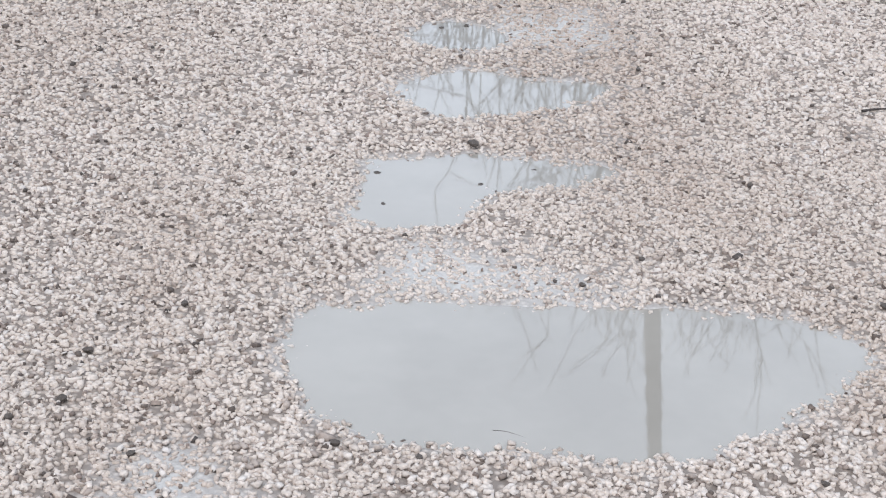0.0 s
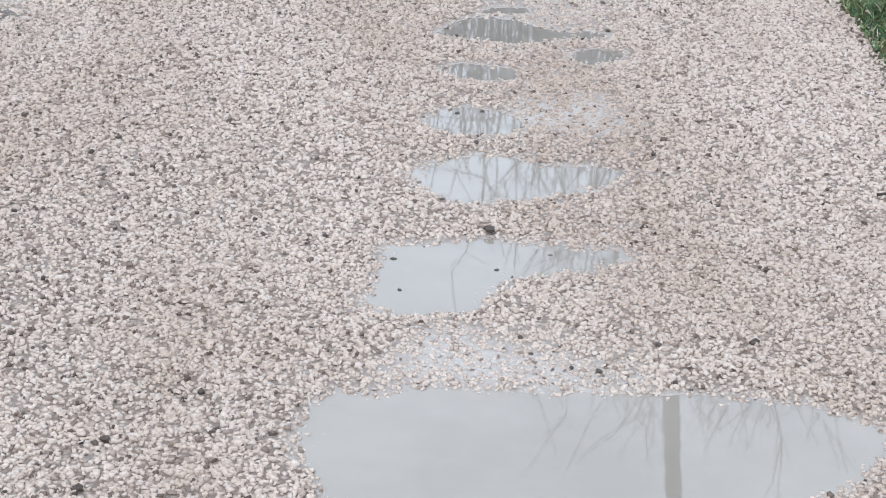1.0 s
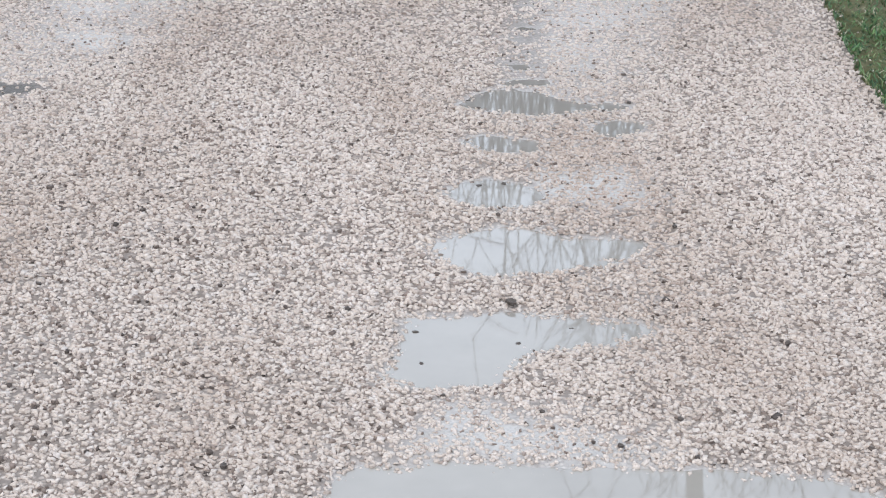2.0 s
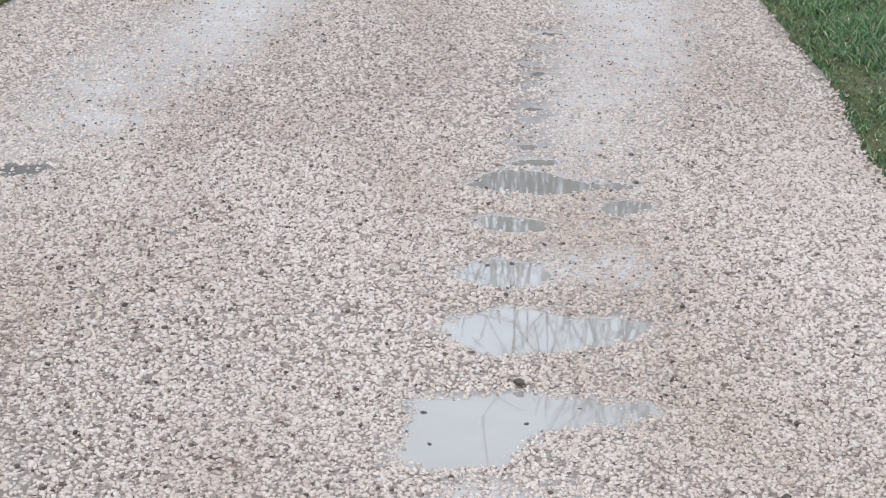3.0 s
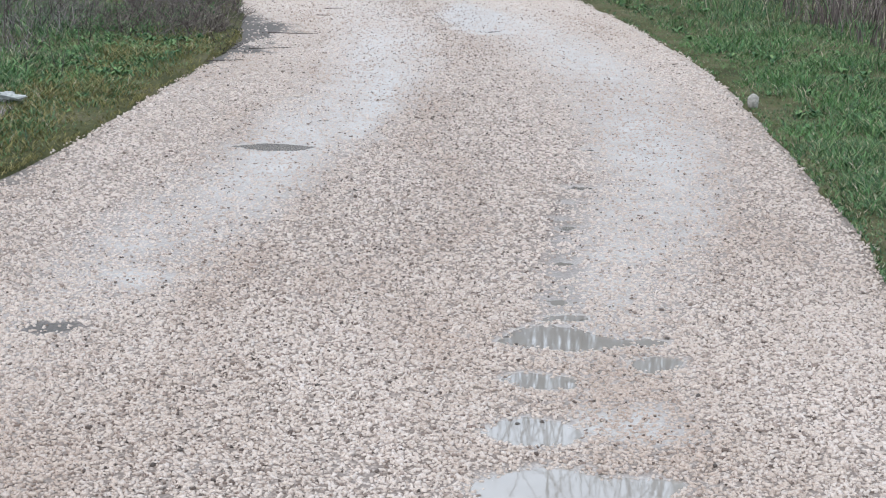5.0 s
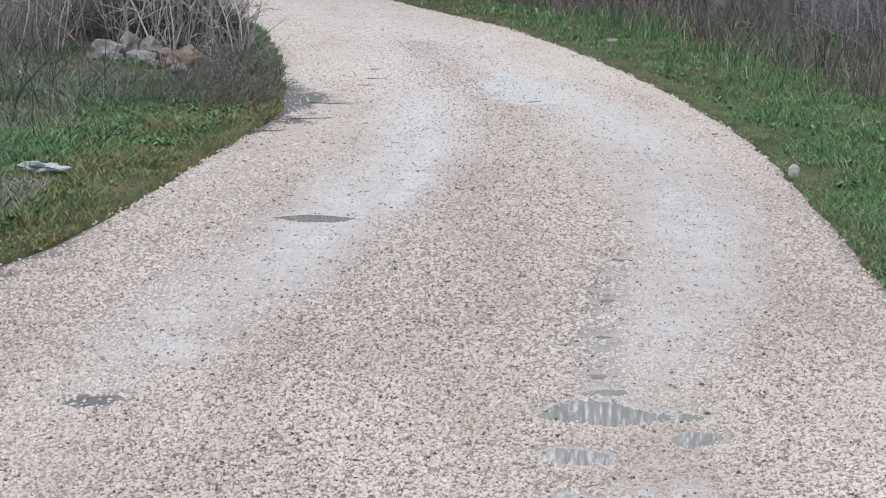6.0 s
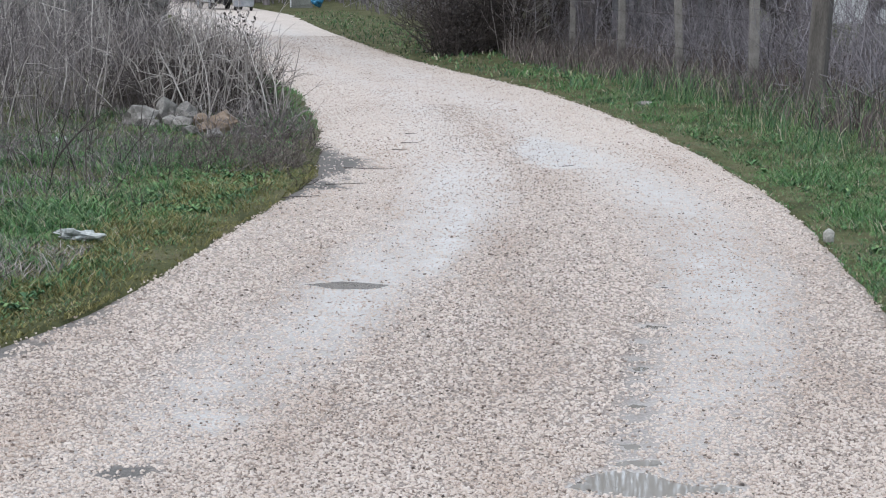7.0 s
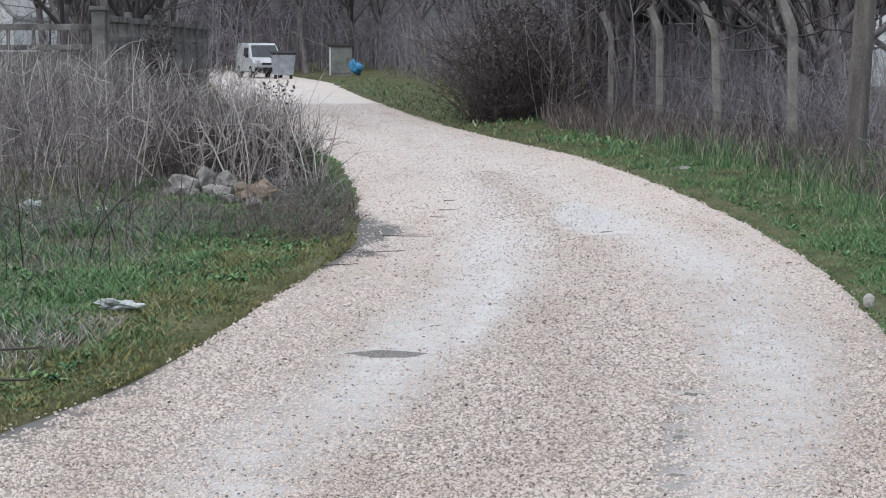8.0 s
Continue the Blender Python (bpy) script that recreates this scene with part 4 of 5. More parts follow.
for i, y in enumerate(POST_Y):
    m = pose(fence_x(y), y, 0.05, prng.normal(0, 1.2), prng.normal(0, 1.5), prng.uniform(-12, 6))
    if i == 0:
        first_post.matrix_basis = m
    else:
        copy_thing(first_post, m)

# wires strung along the posts
tb = Tubes(3)
for z in (0.55, 1.05, 1.6):
    line = [(fence_x(y) - 0.09, y, z + 0.05 - 0.02 * (k % 2)) for k, y in enumerate(np.linspace(22.8, 80, 60))]
    tb.add(line, [0.003] * len(line))
tagged(new("fence_wire", tb.mesh("fence_wire", M_DARK_TWIG)), "thin rusted wires strung between the concrete posts", "wire")


def utility_pole():
    root = tagged(new("utility_pole", None), "tall leaning weathered concrete utility pole on the verge", "utility pole")
    bm = bmesh.new()
    rings = []
    for k in range(15):
        z = -0.4 + k * 1.0
        r = 0.138 - 0.0018 * k
        bow = 0.035 * z + 0.0037 * z * z
        rings.append([(bow + r * math.cos(a), r * math.sin(a), z) for q in range(4) for a in (math.pi / 2 * q - 0.14 + 0.25, math.pi / 2 * q + 0.14 + 0.25)])
    loft(bm, rings)
    part("shaft", bm, M_POLE, root)
    bm = bmesh.new()
    box(bm, 1.02, 0, 13.1, 1.5, 0.09, 0.1, bevel=0.01)
    part("crossarm", bm, M_POLE, root)
    return root


pole = utility_pole()
pole.matrix_basis = pose(4.94, 20.5, 0)


def panel_fence():
    """The panelled concrete fence: along the garden, then across it."""
    def bay(root, length, height, slats):
        bm = bmesh.new()
        box(bm, length / 2, 0, height - 0.07, length - 0.14, 0.09, 0.11, bevel=0.012)
        part("top_rail", bm, M_OLD_CONCRETE, root)
        bm = bmesh.new()
        box(bm, length / 2, 0, height - 0.42, length - 0.14, 0.07, 0.09, bevel=0.01)
        part("middle_rail", bm, M_OLD_CONCRETE, root)
        bm = bmesh.new()
        box(bm, length / 2, 0, 0.5 * (height - 0.5), length - 0.16, 0.05, height - 0.5, bevel=0.01)
        part("panel", bm, M_OLD_CONCRETE, root, "plain concrete panel")
        for i in range(slats):
            bm = bmesh.new()
            box(bm, 0.14 + (length - 0.28) * (i + 0.5) / slats, 0, height - 0.25, 0.055, 0.05, 0.28, bevel=0.006)
            part("baluster", bm, M_OLD_CONCRETE, root)
        bm = bmesh.new()
        box(bm, 0, 0, (height + 0.08) / 2 - 0.1, 0.15, 0.15, height + 0.28, bevel=0.015)
        part("post", bm, M_OLD_CONCRETE, root)
        return root
    long_bay = tagged(bay(new("concrete_fence_panel", None), 2.5, 2.15, 9), "grey concrete fence panel with a balustrade top", "fence", "panels of the garden fence")
    long_bay.matrix_basis = pose(-5.9, 30.0, 0, 0, 0, 91)
    for k in range(1, 6):
        copy_thing(long_bay, pose(-5.9 - 0.045 * k, 30.0 + 2.5 * k, 0, 0, 0, 91))
    low_bay = tagged(bay(new("concrete_fence_panel", None), 2.5, 2.0, 5), "low grey concrete fence panel overgrown with weeds", "fence", "panels of the garden fence")
    low_bay.matrix_basis = pose(-8.4, 30.0, 0)
    copy_thing(low_bay, pose(-10.9, 30.0, 0))
    bm = bmesh.new()
    box(bm, 0, 0, 1.2, 0.24, 0.24, 2.6, bevel=0.02)
    box(bm, 0, 0, 2.55, 0.30, 0.30, 0.08, bevel=0.02)
    tagged(part("corner_post", bm, M_OLD_CONCRETE), "thick concrete corner post of the garden fence", "fence post").matrix_basis = pose(-5.95, 29.8, -0.3)


panel_fence()


# ---- buildings ----
M_WHITE_WALL = surface("white_render", (0.45, 0.46, 0.47), (0.58, 0.59, 0.6), (0.66, 0.67, 0.68), 0.8, 20, 0.9, 0.2, 0.2, 0.01)
M_ROOF = surface("dull_roof", (0.2, 0.195, 0.19), (0.28, 0.275, 0.27), (0.35, 0.345, 0.34), 2, 30, 0.9, 0.2)
M_PLANK = surface("grey_planks", (0.13, 0.135, 0.145), (0.21, 0.215, 0.225), (0.29, 0.295, 0.3), 3, 50, 0.9, 0.15, 0.5, 0.006, stretch=(4, 4, 0.4))
M_DARK_WOOD = surface("dark_wood", (0.025, 0.022, 0.02), (0.05, 0.044, 0.04), (0.08, 0.07, 0.065), 4, 40, 0.9, 0.15)
M_GLASS = surface("window_dark", (0.02, 0.022, 0.025), (0.03, 0.033, 0.037), (0.04, 0.044, 0.05), 2, 10, 0.08, 0.6, 0.0)


def house(cx, cy, w, d, eaves, ridge, turn, label):
    root = tagged(new("house", None), label, "house")
    root.matrix_basis = pose(cx, cy, 0, 0, 0, turn)
    bm = bmesh.new()
    loft(bm, [[(-w / 2, y, -0.3), (w / 2, y, -0.3), (w / 2, y, eaves), (0, y, ridge), (-w / 2, y, eaves)] for y in (-d / 2, d / 2)])
    part("wall", bm, M_WHITE_WALL, root)
    for s in (-1, 1):
        bm = bmesh.new()
        a, b = Vector((0, 0, ridge + 0.02)), Vector((s * (w / 2 + 0.12), 0, eaves - 0.12 * (ridge - eaves) / (w / 2) + 0.02))
        rings = []
        for y in (-d / 2 - 0.05, d / 2 + 0.05):
            rings.append([(a.x, y, a.z), (b.x, y, b.z), (b.x, y, b.z + 0.12), (a.x, y, a.z + 0.14)])
        loft(bm, rings)
        bmesh.ops.recalc_face_normals(bm, faces=bm.faces)
        part("roof", bm, M_ROOF, root)
    for k in (-1, 1):
        bm = bmesh.new()
        box(bm, k * w * 0.22, -d / 2 - 0.01, 1.5, 1.0, 0.06, 1.2, bevel=0.01)
        win = part("window", bm, M_DARK_WOOD, root)
        bm = bmesh.new()
        box(bm, k * w * 0.22, -d / 2 - 0.045, 1.5, 0.84, 0.02, 1.04)
        part("pane", bm, M_GLASS, win)
    return root


house(-18.0, 62, 7.0, 8.0, 2.6, 6.0, 0, "white-rendered house with a low gable beyond the garden fence")
house(18.3, 60, 9.0, 6.0, 2.0, 3.0, 8, "pale outbuilding glimpsed behind the bare trees")


def plank_shed():
    root = tagged(new("shed", None), "grey vertical-plank shed behind the fence", "shed")
    root.matrix_basis = pose(5.55, 37.5, 0, 0, 0, 4)
    srng = np.random.default_rng(9)
    for i in range(11):
        bm = bmesh.new()
        h = 1.95 + srng.uniform(-0.05, 0.05)
        box(bm, -0.95 + i * 0.19, srng.uniform(-0.01, 0.01), h / 2 + 0.1, 0.175, 0.03, h, bevel=0.004)
        part("plank", bm, M_PLANK, root)
    bm = bmesh.new()
    box(bm, 0, 1.0, 1.0, 2.1, 1.9, 2.0)
    part("body", bm, M_DARK_WOOD, root)
    bm = bmesh.new()
    box(bm, 0.2, 0.8, 2.2, 3.0, 2.6, 0.12, pose(0, 0, 0, -4, 5, 0), 0.02)
    part("roof", bm, M_DARK_WOOD, root, "dark boarded roof")


plank_shed()


# ---- things at the far bend ----
# white van paint greyed down, with the shade it stands in put into the colour
M_SHADED_WHITE = surface("shaded_white_paint", (0.30, 0.31, 0.32), (0.4, 0.41, 0.42), (0.48, 0.49, 0.5), 2, 30, 0.3, 0.5, 0.0)
M_RUBBER = surface("black_rubber", (0.012, 0.012, 0.012), (0.02, 0.02, 0.02), (0.03, 0.03, 0.03), 5, 50, 0.8, 0.3)
M_STEEL = surface("galvanised_steel", (0.22, 0.24, 0.27), (0.32, 0.345, 0.38), (0.42, 0.45, 0.49), 3, 30, 0.45, 0.5, 0.1, 0.004, 0.4)
M_LAMP = surface("lamp_glass", (0.4, 0.4, 0.4), (0.5, 0.5, 0.5), (0.6, 0.6, 0.6), 8, 40, 0.1, 0.6, 0.0)
M_CABINET = surface("grey_green_cabinet", (0.11, 0.115, 0.105), (0.16, 0.168, 0.152), (0.21, 0.218, 0.2), 2, 30, 0.7, 0.3, 0.1)
M_BLUE = surface("blue_plastic", (0.02, 0.10, 0.2), (0.03, 0.2, 0.38), (0.08, 0.3, 0.5), 6, 30, 0.4, 0.5, 0.4, 0.02)
M_BAG = surface("dirty_white_plastic", (0.17, 0.19, 0.178), (0.31, 0.335, 0.322), (0.46, 0.48, 0.472), 14, 60, 0.4, 0.4, 0.6, 0.01)


def van():
    """A small white van, its nose towards -y."""
    root = tagged(new("van", None), "small white van parked at the bend with a dark windscreen", "van")
    w = 0.8
    side = [(-1.95, 0.35), (-1.97, 0.75), (-1.6, 0.98), (-1.25, 1.05), (-0.75, 1.62), (-0.45, 1.74), (1.7, 1.76), (1.9, 1.6), (1.95, 0.35)]
    bm = bmesh.new()
    rings = []
    for x, inset in ((-w, 0.0), (-w * 0.96, -0.02), (w * 0.96, -0.02), (w, 0.0)):
        k = 0.96 if abs(x) == w else 1.0
        rings.append([(x * (1 - 0.13 * max(0, (z - 1.0) / 0.75)), y * k, 0.35 + (z - 0.35) * (0.985 if abs(x) == w else 1)) for y, z in side])
    loft(bm, rings)
    bmesh.ops.recalc_face_normals(bm, faces=bm.faces)
    body = part("body", bm, M_SHADED_WHITE, root)
    bm = bmesh.new()
    rings = [[(-0.70, -1.27, 1.01), (0.70, -1.27, 1.01), (0.70, -1.30, 1.00), (-0.70, -1.30, 1.00)], [(-0.63, -0.74, 1.63), (0.63, -0.74, 1.63), (0.63, -0.77, 1.65), (-0.63, -0.77, 1.65)]]
    loft(bm, rings)
    bmesh.ops.recalc_face_normals(bm, faces=bm.faces)
    part("windscreen", bm, M_GLASS, root, "dark glass windscreen")
    for s in (-1, 1):
        bm = bmesh.new()
        box(bm, s * 0.775, -0.25, 1.32, 0.03, 0.85, 0.42, pose(0, 0, 0, 0, s * -7, 0), 0.01)
        part("side_window", bm, M_GLASS, root)
        bm = bmesh.new()
        box(bm, s * 0.58, -1.95, 0.82, 0.26, 0.08, 0.17, bevel=0.025)
        part("headlight", bm, M_LAMP, root)
        bm = bmesh.new()
        box(bm, s * 0.9, -0.95, 1.12, 0.16, 0.06, 0.18, bevel=0.02)
        part("wing_mirror", bm, M_RUBBER, root)
        for y in (-1.25, 1.25):
            bm = bmesh.new()
            bmesh.ops.create_cone(bm, cap_ends=True, segments=20, radius1=0.31, radius2=0.31, depth=0.18)
            bmesh.ops.transform(bm, matrix=pose(s * 0.72, y, 0.31, 0, 90, 0), verts=bm.verts)
            wh = part("wheel", bm, M_RUBBER, root)
            bm = bmesh.new()
            bmesh.ops.create_cone(bm, cap_ends=True, segments=16, radius1=0.19, radius2=0.17, depth=0.03)
            bmesh.ops.transform(bm, matrix=pose(s * 0.82, y, 0.31, 0, 90 * s, 0), verts=bm.verts)
            part("rim", bm, M_STEEL, wh)
    bm = bmesh.new()
    box(bm, 0, -1.98, 0.45, 1.5, 0.14, 0.2, bevel=0.04)
    part("bumper", bm, M_RUBBER, root, "dark plastic bumper")
    bm = bmesh.new()
    box(bm, 0, -1.965, 0.72, 0.75, 0.04, 0.1, bevel=0.01)
    part("grille", bm, M_RUBBER, root)
    return root


van().matrix_basis = pose(-9.35, 87.5, 0, 0, 0, 20)


def waste_bin():
    root = tagged(new("waste_container", None), "grey-blue steel waste container on wheels beside the van", "waste container")
    bm = bmesh.new()
    loft(bm, [[(-a, -b, z), (a, -b, z), (a, b, z), (-a, b, z)] for a, b, z in ((0.46, 0.38, 0.2), (0.5, 0.42, 0.6), (0.56, 0.5, 1.15), (0.56, 0.5, 1.2))])
    bmesh.ops.bevel(bm, geom=list(bm.edges), offset=0.03, segments=2, affect="EDGES")
    part("body", bm, M_STEEL, root)
    bm = bmesh.new()
    box(bm, 0, 0, 1.27, 1.2, 1.08, 0.1, pose(0, 0, 0, 4, 0, 0), 0.04)
    part("lid", bm, M_RUBBER, root, "dark plastic lid")
    for x in (-0.3, 0, 0.3):
        bm = bmesh.new()
        box(bm, x, -0.475, 0.72, 0.05, 0.03, 0.75, pose(0, 0, 0, 7, 0, 0), 0.01)
        part("rib", bm, M_STEEL, root)
    for x in (-0.38, 0.38):
        for y in (-0.3, 0.3):
            bm = bmesh.new()
            bmesh.ops.create_cone(bm, cap_ends=True, segments=14, radius1=0.1, radius2=0.1, depth=0.05)
            bmesh.ops.transform(bm, matrix=pose(x, y, 0.1, 0, 90, 0), verts=bm.verts)
            part("wheel", bm, M_RUBBER, root)
        bm = bmesh.new()
        box(bm, x * 1.55, 0, 1.05, 0.08, 0.3, 0.05, bevel=0.01)
        part("handle", bm, M_RUBBER, root)
    return root


waste_bin().matrix_basis = pose(-7.83, 84.0, 0, 0, 0, 12)


def street_cabinet():
    root = tagged(new("street_cabinet", None), "grey-green street cabinet with a dark cap", "cabinet")
    bm = bmesh.new()
    box(bm, 0, 0, 0.75, 1.15, 0.6, 1.6, bevel=0.02)
    part("body", bm, M_CABINET, root)
    bm = bmesh.new()
    box(bm, 0, 0, 1.6, 1.35, 0.8, 0.12, bevel=0.03)
    part("cap", bm, M_DARK_WOOD, root, "dark overhanging cap")
    bm = bmesh.new()
    box(bm, -0.535, -0.312, 0.78, 0.08, 0.02, 1.45, bevel=0.005)
    part("frame", bm, M_WHITE_WALL, root, "pale upright edge strip")
    bm = bmesh.new()
    box(bm, 0.02, -0.312, 0.8, 0.9, 0.02, 1.3, bevel=0.006)
    door = part("door", bm, M_CABINET, root)
    bm = bmesh.new()
    box(bm, 0.38, -0.335, 0.85, 0.04, 0.03, 0.14, bevel=0.008)
    part("handle", bm, M_RUBBER, door)
    return root


street_cabinet().matrix_basis = pose(-5.3, 89.0, 0.05, 0, 0, 0)


def lump(name, rx, ry, rz, material, seed, rough=0.22, cuts=2, flat=0.0, smooth_faces=True):
    """An uneven rounded body resting on z = 0."""
    bm = bmesh.new()
    bmesh.ops.create_icosphere(bm, subdivisions=cuts, radius=1)
    for v in bm.verts:
        k = 1 + rough * noise.noise(v.co * 1.3 + Vector((seed * 7.1, seed, 0))) + rough * 0.6 * noise.noise(v.co * 3.1 + Vector((0, seed * 3.3, 1)))
        v.co = Vector((v.co.x * rx, v.co.y * ry, max(v.co.z, -0.7 + flat) * rz)) * k
    low = min(v.co.z for v in bm.verts)
    bmesh.ops.translate(bm, vec=(0, 0, -low), verts=bm.verts)
    return part(name, bm, material, None, "", smooth_faces)


sack = tagged(lump("plastic_sack", 0.25, 0.22, 0.34, M_BLUE, 3, 0.95, 3), "bright blue plastic sack leaning by the street cabinet", "sack")
sack.matrix_basis = pose(-4.45, 87.6, 0.1)

# ---- stones, litter and twigs ----
ROCKS = [(-2.72, 17.7, 0.19, 0.16, 0.15, 0), (-2.5, 18.0, 0.13, 0.12, 0.2, 0), (-2.28, 17.9, 0.17, 0.14, 0.17, 0), (-2.25, 17.3, 0.14, 0.12, 0.1, 0), (-2.07, 17.4, 0.11, 0.1, 0.12, 1),
         (-1.85, 17.5, 0.2, 0.15, 0.14, 1), (-1.98, 16.95, 0.13, 0.1, 0.08, 1), (-1.84, 16.6, 0.1, 0.09, 0.06, 0), (-1.8, 17.0, 0.11, 0.1, 0.09, 1), (-2.1, 16.75, 0.1, 0.09, 0.07, 0),
         (-2.38, 17.4, 0.1, 0.1, 0.1, 0), (-2.55, 17.35, 0.1, 0.09, 0.07, 0)]
for i, (x, y, a, b, c, tan) in enumerate(ROCKS):
    r = lump("rock", a * 0.85, b * 0.85, c * 0.8, M_TAN_BOULDER if tan else M_BOULDER, i + 2, 0.55, 2, smooth_faces=False)
    tagged(r, ("tan-brown" if tan else "grey") + " rough field stone in a heap on the verge", "rock", "heap of field stones")
    r.matrix_basis = pose(x, y, float(ground_height(np.array([x]), np.array([y]))[0]) - 0.01, 0, 0, i * 47)

for x, y, a, b, c, label in ((2.60, 10.3, 0.035, 0.045, 0.055, "pale upright stone at the gravel edge"), (3.06, 21.6, 0.12, 0.09, 0.035, "grey flat stone in the verge grass")):
    r = tagged(lump("rock", a, b, c, M_BOULDER if y > 15 else M_PALE_ROCK, 9.0 + x, 0.3, 2), label, "rock")
    r.matrix_basis = pose(x, y, float(ground_height(np.array([x]), np.array([y]))[0]) - 0.01)

for x, y, a, b, c, s in ((-1.92, 10.0, 0.10, 0.07, 0.03, 3), (-3.08, 15.3, 0.075, 0.05, 0.035, 4), (-3.75, 15.4, 0.08, 0.06, 0.04, 6)):
    r = tagged(lump("plastic_bag", a * 0.9, b, c, M_BAG, s, 1.3, 3, smooth_faces=False), "crumpled dirty white plastic bag in the grass", "litter", "plastic litter")
    r.matrix_basis = pose(x, y, float(ground_height(np.array([x]), np.array([y]))[0]) - 0.004)

# single dark stones on the gravel
DARK = [(.48, 3.57, 24), (.60, 2.86, 11), (.74, 2.97, 11), (1.06, 3.33, 13), (.47, 3.37, 10), (.25, 3.27, 9), (.14, 3.39, 9), (.28, 3.09, 9), (.47, 3.01, 10), (.97, 4.08, 12), (1.32, 3.73, 13),
        (.37, 3.15, 10), (.25, 3.435, 11), (-.15, 2.80, 12), (.10, 2.32, 14), (-.34, 2.47, 16), (-.31, 2.63, 14), (.23, 2.27, 11), (.86, 2.17, 12), (1.05, 4.65, 13), (.58, 5.2, 11), (.56, 5.3, 10),
        (1.08, 5.27, 12), (.55, 2.88, 8), (1.16, 2.75, 16), (.60, 3.45, 8), (-.05, 4.75, 12), (.57, 4.455, 14), (.50, 4.44, 12), (-.22, 2.3, 12), (-.42, 2.42, 13), (1.32, 5.5, 11), (.1, 6.4, 10), (-.6, 3.7, 12), (-.4, 4.2, 13)]
variants = []
for k in range(4):
    ob = lump("stone", 1, 0.75, 0.55, M_DARK_STONE, k + 20, 0.4, 1, smooth_faces=False)
    variants.append(ob)
srng = np.random.default_rng(2)
for i, (x, y, mm) in enumerate(DARK):
    ob = variants[i] if i < 4 else variants[i % 4].copy()
    if i >= 4:
        scene.collection.objects.link(ob)
    d, _ = shore(np.array([x]), np.array([y]))
    z = float(road_height(np.array([x]), np.array([y]))[0]) + 0.001 if d[0] > 0.0 else -0.013
    s = mm * (0.00078 if mm < 20 else 0.0007)
    ob.matrix_basis = pose(x, y, z, 0, 0, srng.uniform(0, 360)) @ Matrix.Diagonal((s, s, s, 1))
    tagged(ob, "small dark brown stone lying on the pale gravel", "stone", "dark stones on the road")


def twig(x, y, length, turn, r, label, lift=0.02):
    g = np.random.default_rng(int(abs(x * 100) + y * 10))
    tb = Tubes(5)
    pts, _ = bend(g, (-length / 2, 0, 0), (1, 0, 0), length, 6, 0.12)
    pts[:, 2] = r * 0.8
    tb.add(pts, np.linspace(r, r * 0.5, len(pts)))
    ob = tagged(new("twig", tb.mesh("twig", M_DARK_TWIG)), label, "twig", "twigs on the ground")
    out = max(float(left_edge(y)) - x, x - float(right_edge(y)))
    z = float(ground_height(np.array([x]), np.array([y]))[0]) + lift if out > 0 else min(lift, 0.008)
    ob.matrix_basis = pose(x, y, z, 0, 0, turn)


for x, y, l, a in ((1.5, 3.77, 0.12, 10), (0.08, 17.6, 0.22, 20), (0.05, 16.6, 0.25, 5), (-0.05, 15.9, 0.2, -10), (-0.45, 13.2, 0.5, 15), (-0.3, 14.3, 0.6, -8), (-0.75, 12.4, 0.45, 30), (2.55, 12.5, 0.12, 60), (1.36, 15.0, 0.25, 80), (1.42, 14.6, 0.2, 20)):
    twig(x, y, l * 0.7, a, 0.004, "dark broken twig lying on the road gravel")
for x, y, l, a in ((-2.0, 7.7, 0.25, 5), (-2.8, 13.45, 3.0, -62), (-2.2, 8.4, 0.4, 20)):
    twig(x, y, l, a, 0.009, "dark bare twig lying in the verge grass", 0.06)
twig(0.39, 2.365, 0.06, 4, 0.0012, "thin dark twig floating on the large puddle", -0.0095)


# ---- crushed stone on the road ----
CORNERS = np.array([(x, y, z) for x in (-1, 1) for y in (-1, 1) for z in (-1, 1)], float) * 0.5
CUBE = np.array([(0, 1, 3, 2), (4, 6, 7, 5), (0, 4, 5, 1), (2, 3, 7, 6), (0, 2, 6, 4), (1, 5, 7, 3)])
CHIP = CUBE[[0, 1, 2, 3, 5]]  # the buried underside is left open


